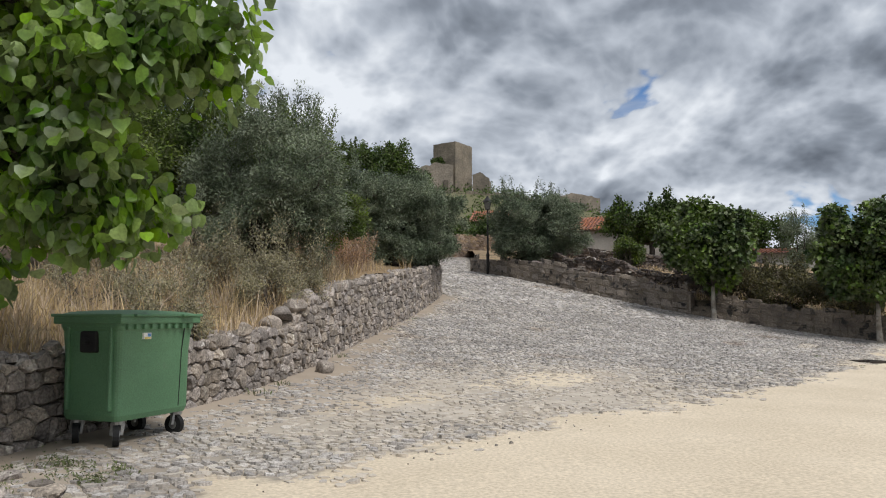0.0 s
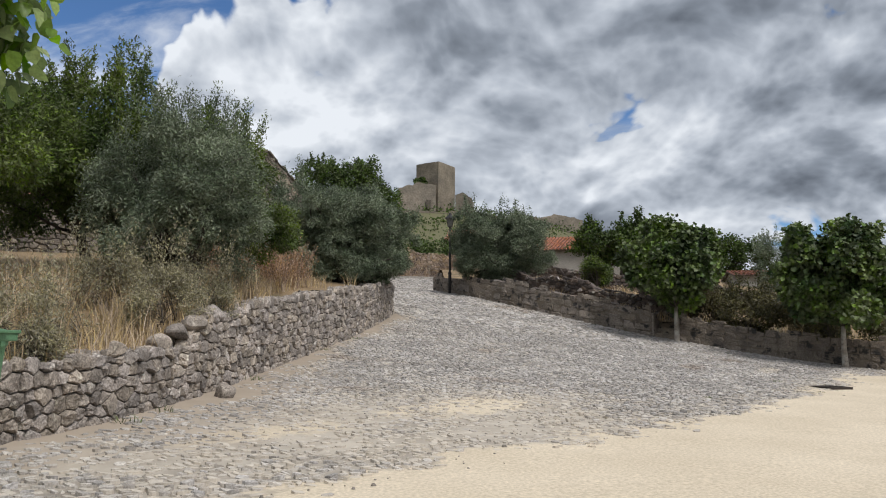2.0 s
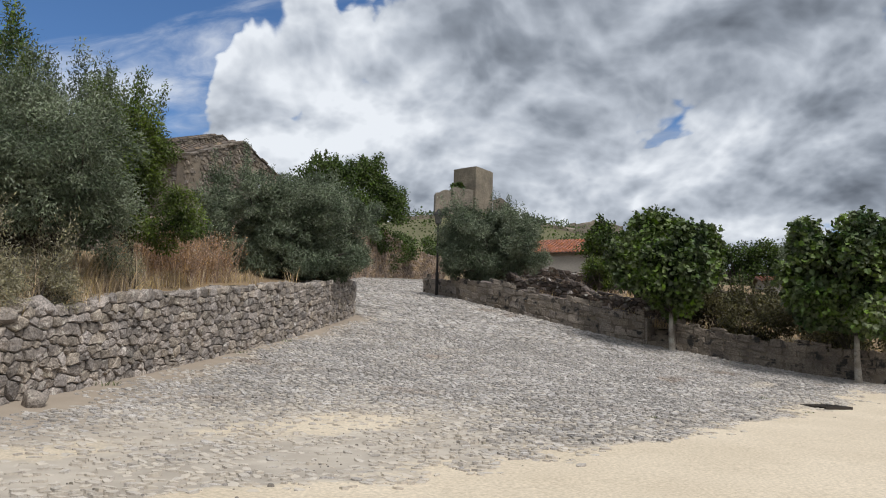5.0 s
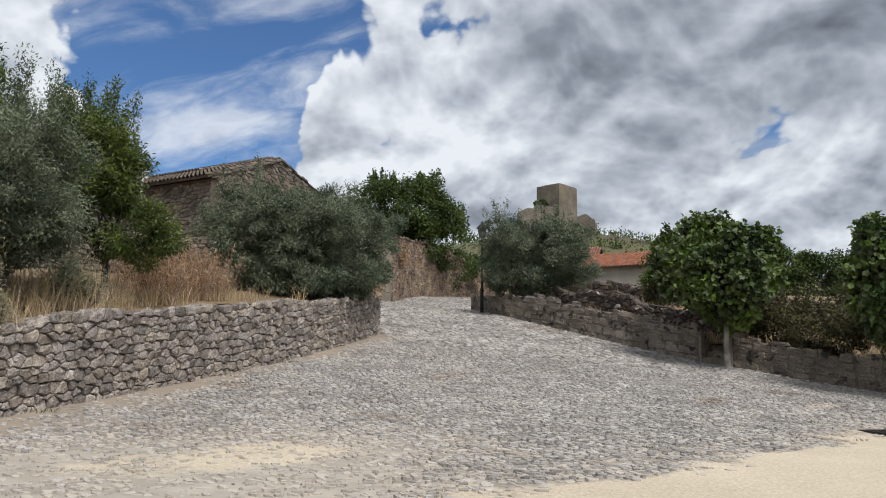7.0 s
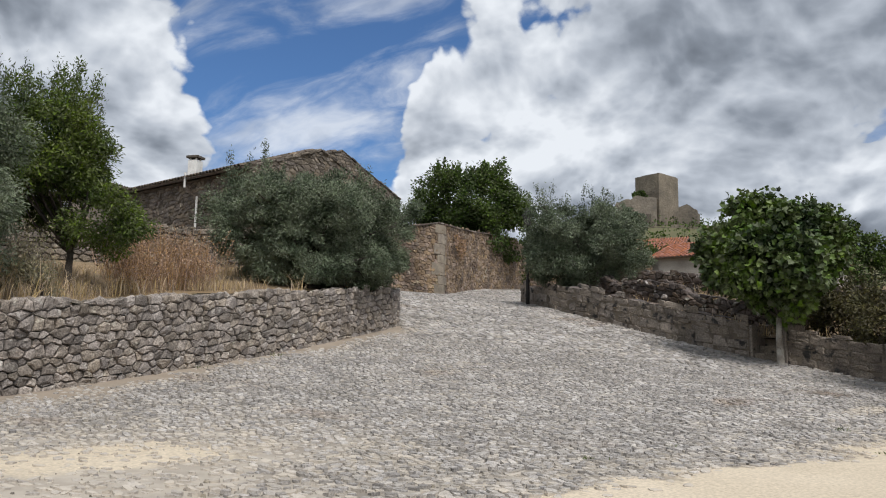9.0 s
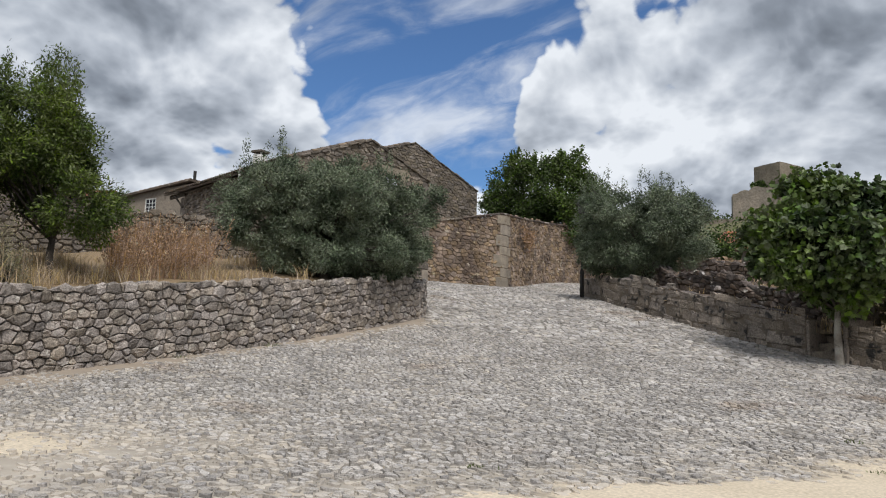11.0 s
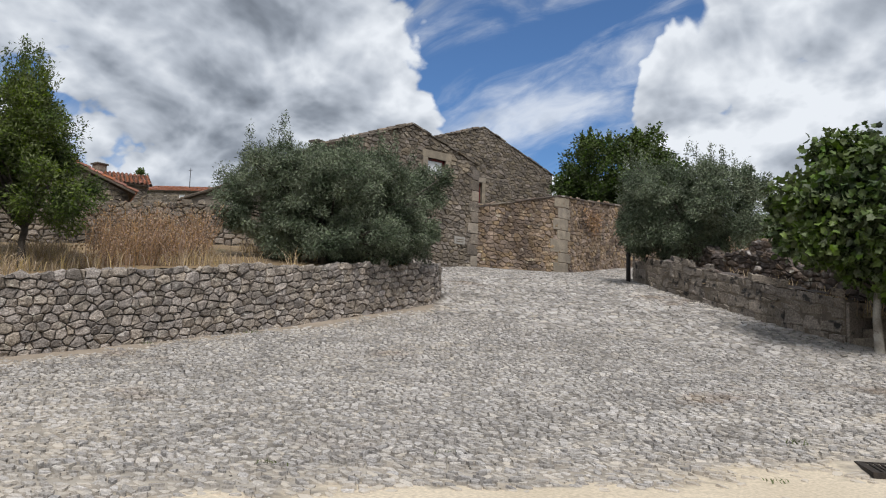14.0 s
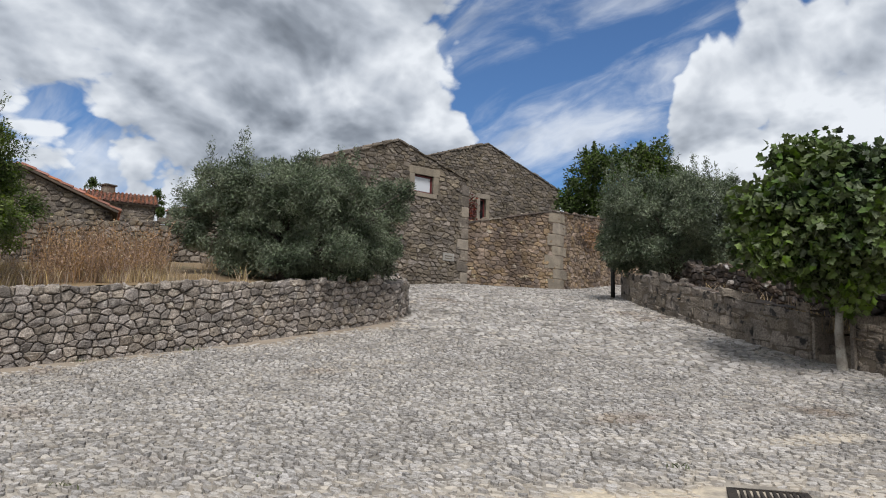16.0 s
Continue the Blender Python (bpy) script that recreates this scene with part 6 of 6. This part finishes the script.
tree("poplar_tree", "broad-leaved tree with heart-shaped leaves hanging over the container", (-4.9, 5.5, float(terrace_z(-4.9, 5.5))),
     [(1.9, 0.3, 2.4, 1.1, 0.7, 1.2), (1.7, 0.3, 3.2, 1.3, 0.7, 1.0), (1.3, 0.2, 1.7, 1.2, 0.7, 1.0), (0.9, 0.2, 1.25, 1.2, 0.7, 0.8), (2.25, 0.3, 1.75, 0.9, 0.6, 0.9), (2.45, 0.3, 2.7, 0.85, 0.6, 1.1), (1.6, 0.2, 2.9, 1.2, 0.7, 1.4), (0.6, 0.3, 1.9, 1.2, 0.8, 1.0), (0.8, 0.2, 3.0, 1.5, 0.7, 1.1)],
     560, 38, 0.21, (0.118, 0.112), LIME_LEAF, BARK, 0.16, 1.7, 71, shape="heart", droop=2.0, limbs=34)


# ---- dry grass and weeds ----
def scatter(n, rng, x0, x1, y0, y1, zf, ok=None):
    p = np.c_[rng.uniform(x0, x1, n), rng.uniform(y0, y1, n)]
    if ok is not None:
        p = p[ok(p[:, 0], p[:, 1])]
    return np.c_[p, zf(p[:, 0], p[:, 1])]


rng = np.random.default_rng(5)
beside = lambda a, b: (lambda x, y: (x < west_x(y) - a) & (x > west_x(y) - b))
tufts("dry_grass", "golden dry grass covering the terrace", "grass", scatter(2600, rng, -10, 0, 4, 27, terrace_z, lambda x, y: beside(0.25, 4.5)(x, y) & ((y < 17.5) | (wobble(x, y, 1.3, 4.0) > 0.22))), rng, 0.42, 26, STRAW, base=0.12, lean=0.4, width=0.006)
tufts("dry_grass", "tall pale oat grass above the retaining wall", "grass", scatter(900, rng, -10, 0, 5, 19, terrace_z, lambda x, y: beside(0.3, 3.5)(x, y) & (y < 17.5)), rng, 0.85, 14, STRAW, base=0.10, lean=0.3, width=0.005)


def dock_stand():
    """Standing brown stalks with seed heads."""
    pts = scatter(2900, rng, -6, 0, 18.9, 24.0, terrace_z, lambda x, y: beside(0.7, 3.6)(x, y) & (west_x(y) - x > 0.6 + (y - 21) * 1.25) & (west_x(y) - x < 2.2 + (y - 19.8) * 1.4))
    n = len(pts)
    hgt = rng.uniform(0.45, 1.2, n) * (1 + 0.3 * wobble(pts[:, 0], pts[:, 1], 2.1, 3.0))
    lean = rng.normal(0, 0.24, (n, 2))
    tip = pts + np.c_[lean * hgt[:, None], hgt]
    a = rng.uniform(0, 6.28, n)
    w = np.c_[np.cos(a), np.sin(a), np.zeros(n)] * 0.007
    V = np.stack([pts - w, pts + w, tip + w * 0.5, tip - w * 0.5], 1).reshape(-1, 3)
    F = (np.arange(n) * 4)[:, None] + np.array([[0, 1, 2, 3]])
    k = 22
    f = rng.uniform(0.35, 1.02, (n, k, 1))
    P = (pts[:, None] * (1 - f) + tip[:, None] * f + rng.normal(0, 0.035, (n, k, 3))).reshape(-1, 3)
    lm = leaf_mesh("seeds", P, rng, 0.05, 0.022, DOCK, 0.2)
    tagged(new("dry_stalks", mesh_of("dry_stalks", V, F, DOCK)), "rust-brown dry dock stalks on the terrace", "weeds", kind="stuff")
    tagged(new("dry_seed_heads", lm), "rust-brown dry seed heads on the stalks", "weeds", kind="stuff")
    top = tip[rng.random(n) < 0.22]
    P = (top[:, None] + rng.normal(0, 0.02, (len(top), 6, 3))).reshape(-1, 3)
    tagged(new("pale_seed_heads", leaf_mesh("pale_seeds", P, rng, 0.03, 0.025, SEED, 0.0)), "pale round seed heads on dry stalks", "weeds", kind="stuff")


dock_stand()
tufts("weeds", "small green weeds at the foot of the wall", "weeds", scatter(50, rng, -3, 1, 8, 26, ground_z, lambda x, y: (x > west_x(y) + 0.15) & (x < west_x(y) + 0.4)), rng, 0.09, 16, GREENWEED, base=0.08, lean=0.7, width=0.008)
wp = scatter(16, rng, -3.6, -2.4, 5.3, 6.5, ground_z)
wP = (wp[:, None] + np.abs(rng.normal(0, 1, (len(wp), 70, 3))) * np.array((1, 1, 0.9)) * rng.uniform(0.03, 0.075, (len(wp), 1, 1)) * rng.choice((-1, 1), (len(wp), 70, 3)) * np.array((1, 1, 0)) + np.abs(rng.normal(0, 0.05, (len(wp), 70, 3))) * np.array((0, 0, 1))).reshape(-1, 3)
tagged(new("leafy_weeds", leaf_mesh("leafy_weeds", wP, rng, 0.032, 0.014, GREENWEED, 0.1)), "low leafy grey-green weeds on the dust by the container", "weeds", kind="stuff")
tufts("road_weeds", "small green tufts between the cobbles at the sand edge", "weeds", scatter(9, rng, 4, 10, 11, 20, ground_z, lambda x, y: (y > sand_line(x)) & (y < sand_line(x) + 2.2)), rng, 0.06, 14, GREENWEED, base=0.06, lean=0.9, width=0.008)
tufts("garden_weeds", "pale dry weeds behind the garden wall", "weeds", scatter(1400, rng, 4, 30, 26, 46, garden_z, lambda x, y: x > east_x(np.clip(y, 24.4, 37.6)) + 0.6), rng, 0.4, 14, STRAW, base=0.15, lean=0.4, width=0.008)

# upper tiers of ruined wall behind the garden wall
ruin = Line([(3.6, 35.2), (5.6, 33.2), (9.3, 30.2), (10.6, 29.3)], False)
line_wall("wall_ruin", "blackened ruined stone wall behind the garden wall", ruin, 0, ruin.length, garden_z, lambda s, x, y: 0.82 + 0.10 * np.sin(s * 1.7) + 0.06 * np.sin(s * 4.1), 1, 0.4, 0.24, 0.14, 33, LICHEN, LICHEN, DARK_CORE, depth=0.08)
back_line = Line([(4.5, 41.5), (9.5, 39.0), (16, 37.5), (30, 36.5)], False)
line_wall("wall_garden_back", "grey dry-stone wall across the garden", back_line, 0, back_line.length, garden_z, lambda s, x, y: 0.85 + 0.05 * np.sin(s * 1.3), 1, 0.4, 0.28, 0.16, 34, LICHEN, LICHEN, DARK_CORE, depth=0.07)
terrace_back = Line([(-13.5, 20.0), (-10.5, 24.5), (-7.6, 27.0), (-5.8, 29.8)], False)
line_wall("wall_terrace_back", "old dry-stone wall at the back of the terrace", terrace_back, 0, terrace_back.length, terrace_z, lambda s, x, y: 1.35 + 0.08 * np.sin(s * 1.1), 1, 0.45, 0.26, 0.16, 35, HOUSE_STONE, HOUSE_STONES, DARK_CORE, depth=0.07)
pillar = thing("gate_pillar", "squat rendered stone pillar at the end of the garden wall", "pillar", on(ground_z, 15.3, 24.2), 40, kind="structure")
part("shaft", boxed(-0.3, -0.3, -0.1, 0.3, 0.3, 1.05, bevel=0.03), RENDERED, pillar)

tree("bush", "dark bush growing on the castle ledge", (-2.2, 241.5, 49.6), [(0, 0, 0.8, 1.9, 1.2, 1.0)], 60, 40, 0.4, (0.5, 0.35), DARK_LEAF, BARK, 0.1, 0.3, 91, category="bush")


def gate_steps():
    """Worn steps in the gap between the two garden walls, with a slab door-jamb at each side."""
    g = thing("stone_steps", "dark worn granite steps through the gap in the garden wall", "steps", on(ground_z, 9.62, 28.36), 0)
    d, n = Vector((0.82, -0.57, 0)).normalized(), Vector((0.57, 0.82, 0)).normalized()
    turn = Matrix(((d.x, n.x, 0, 0), (d.y, n.y, 0, 0), (0, 0, 1, 0), (0, 0, 0, 1)))
    for k in range(3):
        part("step", boxed(-0.40, 0.04 + 0.28 * k, -0.15, 0.40, 0.36 + 0.28 * k, 0.19 * (k + 1), bevel=0.02), LOW_WALL, g).matrix_basis = turn
    for x in (-0.50, 0.42):
        part("jamb", boxed(x, -0.02, -0.15, x + 0.09, 1.0, 0.92, bevel=0.015), RENDERED, g, "upright stone slab").matrix_basis = turn


gate_steps()


# ---- loose stones, scrub, far bushes ----
def boulder(label, x, y, z, r, seed, squash=0.7, group=""):
    rng = np.random.default_rng(seed)
    bm = bmesh.new()
    bmesh.ops.create_icosphere(bm, subdivisions=3, radius=r)
    k = rng.normal(0, 1, (7, 3))
    k /= np.linalg.norm(k, axis=1, keepdims=True)
    cut = rng.uniform(0.48, 0.82, 7) * r
    for v in bm.verts:
        c = np.array(v.co)
        for a, b in zip(k, cut):
            d = c @ a
            if d > b:
                c = c - a * (d - b) * 0.85
        v.co = (c[0] * 1.15, c[1], c[2] * squash)
    bmesh.ops.recalc_face_normals(bm, faces=bm.faces)
    me = bpy.data.meshes.new("boulder")
    bm.to_mesh(me)
    bm.free()
    me.materials.append(WALL_STONE)
    ob = tagged(new("boulder", me), label, "stone", group)
    ob.matrix_basis = pose(x, y, z + r * squash * 0.55, 0, 0, rng.uniform(0, 180))
    return ob


boulder("rounded grey boulder at the foot of the wall", -2.05, 13.2, float(ground_z(-2.05, 13.2)) - 0.03, 0.17, 1, 0.95)
for i, (x, y, r) in enumerate(((-2.66, 12.75, 0.19), (-2.62, 13.5, 0.21), (-2.75, 12.2, 0.18), (-2.45, 13.9, 0.19), (-2.55, 13.1, 0.2))):
    boulder("rough grey stone lying on the wall top", x, y, float(ground_z(x, y)) + float(west_height(y)) - 0.06 + (0.04 if i == 0 else 0.0), r, 10 + i, 0.75, "stones on the wall top")
for i, (x, y, r) in enumerate(((-2.95, 5.75, 0.09), (-2.75, 5.45, 0.12), (-3.1, 5.4, 0.1), (-2.5, 5.6, 0.07), (-2.3, 5.2, 0.08), (-3.3, 5.9, 0.1))):
    boulder("loose pale stone on the dusty ground by the container", x, y, float(ground_z(x, y)) - 0.02, r, 30 + i, 0.6, "loose stones")
boulder("pale block on the garden wall", 7.05, 30.75, float(ground_z(7.05, 30.75)) + 1.1, 0.11, 50, 0.7)
for seed, x, y, r in ((81, -0.5, 63.5, 2.2), (82, 3.2, 66.0, 2.6), (83, 7.5, 67.0, 2.4), (84, -5.0, 62.0, 2.4), (85, 12.0, 62.0, 2.0)):
    tree("bush", "dense green bush on the slope below the castle", (x, y, float(ground_z(x, y))), [(0, 0, r * 0.6, r, r, r * 0.75), (r * 0.5, 0, r * 0.9, r * 0.6, r * 0.6, r * 0.5)], 140, 60, 0.35, (0.2, 0.12), DARK_LEAF, BARK, 0.08, 0.5, seed, stems=3, category="bush", group="slope bushes")
srng = np.random.default_rng(9)
sp = np.c_[srng.uniform(-70, 110, 1500), srng.uniform(85, 262, 1500)]
sp = np.c_[sp, ground_z(sp[:, 0], sp[:, 1]) + 0.5]
sP = (sp[:, None] + srng.normal(0, 1, (len(sp), 22, 3)) * srng.uniform(0.7, 1.8, (len(sp), 1, 1)) * np.array((1, 1, 0.6))).reshape(-1, 3)
tagged(new("hillside_scrub", leaf_mesh("hillside_scrub", sP, srng, 0.8, 0.5, DARK_LEAF, 0.1)), "olive-green scrub on the castle hillside", "scrub", kind="stuff")


crng = np.random.default_rng(77)
cu, ch = crng.normal(0, 0.6, 700), crng.beta(2, 2.4, 700)
cP = np.c_[-3.16 - 0.05 * (3.2 + cu) + 0.12 + crng.uniform(0, 0.14, 700), 41.28 + 3.2 + cu, ground_z(-3.3, 44.5) + 3.0 - ch * (1.5 - 0.5 * np.abs(cu))]
tagged(new("dry_creeper", leaf_mesh("dry_creeper", cP, crng, 0.12, 0.05, DOCK, 0.9)), "withered brown creeper hanging on the lane wall", "creeper", kind="stuff")


rP = np.array((-12.18, 49.05, 9.3)) + np.array((0.35, 0.94, 0)) * crng.normal(-1.15, 0.22, (420, 1)) + np.array((0.94, -0.35, 0)) * crng.uniform(0.06, 0.2, (420, 1)) + np.array((0, 0, 1)) * crng.normal(0.3, 0.5, (420, 1))
tagged(new("red_creeper", leaf_mesh("red_creeper", rP, crng, 0.13, 0.08, CREEPER_RED, 0.6)), "reddish creeper climbing beside the slit window", "creeper", kind="stuff")


# ---- small loose stones on the dust and along the sand ----
def pebbles():
    rng = np.random.default_rng(15)
    n = 1300
    x = rng.uniform(-4.2, 9.5, n)
    y = sand_line(x) + rng.gamma(1.7, 1.7, n) - 0.35
    pile = rng.random(n) < 0.06
    x[pile], y[pile] = rng.normal(-2.9, 0.45, pile.sum()), rng.normal(5.7, 0.4, pile.sum())
    ok = (x > west_x(y) + 0.12) & (rng.random(n) < np.clip(0.12 + 0.75 * dust_zone(x, y) + pile, 0, 1)) & (y < 22)
    x, y = x[ok], y[ok]
    n = len(x)
    r = rng.gamma(1.6, 0.0034, n) + 0.004
    a = rng.uniform(0, 6.28, n)
    k = np.arange(6) * math.pi / 3
    w = rng.uniform(0.65, 1.25, (n, 6)) * r[:, None]
    ring = np.stack([np.cos(k + a[:, None]) * w * 1.3, np.sin(k + a[:, None]) * w], -1)
    top = ring * rng.uniform(0.4, 0.7, (n, 1, 1))
    z = ground_z(x, y)[:, None] + 0.004 * np.ones((1, 6))
    V = np.concatenate([np.stack([x[:, None] + ring[..., 0], y[:, None] + ring[..., 1], z - 0.006], -1),
                        np.stack([x[:, None] + top[..., 0], y[:, None] + top[..., 1], z + r[:, None] * rng.uniform(0.5, 0.9, (n, 1))], -1)], 1)
    F = [[i, (i + 1) % 6, 6 + (i + 1) % 6, 6 + i] for i in range(6)] + [[6, 7, 8, 9], [6, 9, 10, 11]]
    F = ((np.arange(n) * 12)[:, None, None] + np.array(F)[None]).reshape(-1, 4)
    tagged(new("pebbles", mesh_of("pebbles", V.reshape(-1, 3), F, PEBBLE)), "small grey stones and grit strewn over the dusty cobbles", "pebbles", kind="stuff")


pebbles()


# ---- cobbles ----
def road():
    r = tagged(new("road"), "irregular grey granite cobbled road climbing the slope", "road", kind="structure")
    x0 = -8.0
    for part_no, (y0, W, H, sw, sh) in enumerate(((4.0, 25.0, 22.0, 0.114, 0.084), (26.0, 22.0, 24.0, 0.18, 0.13))):
        rng = np.random.default_rng(8 + part_no)
        cells = lattice(W, H, sw, sh, rng, 0.47, 8)
        mid = cells.mean(1)
        mx, my = mid[:, 0] + x0, mid[:, 1] + y0
        cov = sand_cover(mx, my)
        dirt = np.clip(1.15 - (mx - west_x(np.minimum(my, 27.2))) / np.interp(my, [14, 20], [1.7, 0.8]) + 0.4 * wobble(mx, my, 1.7, 8), 0, 1)
        left = np.where(my < 27.2, west_x(np.minimum(my, 27.2)) + 0.1, np.interp(my, [27.2, 28.3, 29.9, 31.0, 37.2, 37.4], [0.0, -0.55, -2.7, -5.2, -5.0, -3.4]))
        right = np.where(my < 24.4, 15.2 + (24.4 - my) * 1.1, east_x(np.clip(my, 24.4, 37.6)) - 0.06)
        right = np.where(my > 37.6, 1.4, right)
        dz = dust_zone(mx, my)
        bury = np.maximum(np.maximum(cov, dirt * (my < 27)), 0.86 * dz)
        bury = bury + np.clip(rng.normal(0, 0.2, len(mx)), -0.3, 0.5) * (bury < 0.93)
        keep = (mx > left) & (mx < right) & (bury < 0.78) & (rng.random(len(mx)) > 0.025) & (np.hypot(mx - 10.69, my - 19.23) > 0.50)
        cells, bury, mx, my = cells[keep], bury[keep], mx[keep], my[keep]
        low = (np.clip(bury, 0, 1) * 0.018 + 0.006 * wobble(mx, my, 1.3, 6.0) + np.clip(rng.normal(0, 0.004, len(mx)), -0.006, 0.012))[:, None]
        dust = np.clip(bury - 0.45 * dirt[keep] * (my < 27) - 0.10 * dz[keep], 0, 1) + 0.16 * wobble(mx, my, 0.45, 3.0) + 0.10 * wobble(mx, my, 1.7, 1.0)

        def place(s, h, o):
            x, y = s + x0, h + y0
            return np.stack([x, y, ground_z(x, y) + np.maximum(o, -0.03) - low + 0.004], -1)

        V, q, t = stones_from(cells, place, rng, 0.012, 0.026, 0.003, 0.12, flat=True)
        near = my - sand_line(mx)
        idx = np.where((mx > 3.5) & (mx < 9.5) & (near > 0.2) & (near < 3.0))[0]
        idx = idx[np.argsort(near[idx])][:300]
        flag = np.zeros(len(mx), bool)
        flag[idx] = True
        lay_stones(r, V, q, t, COBBLE, COBBLES, flag, "cobble", "cobbles", smooth=False, dust=dust)


road()
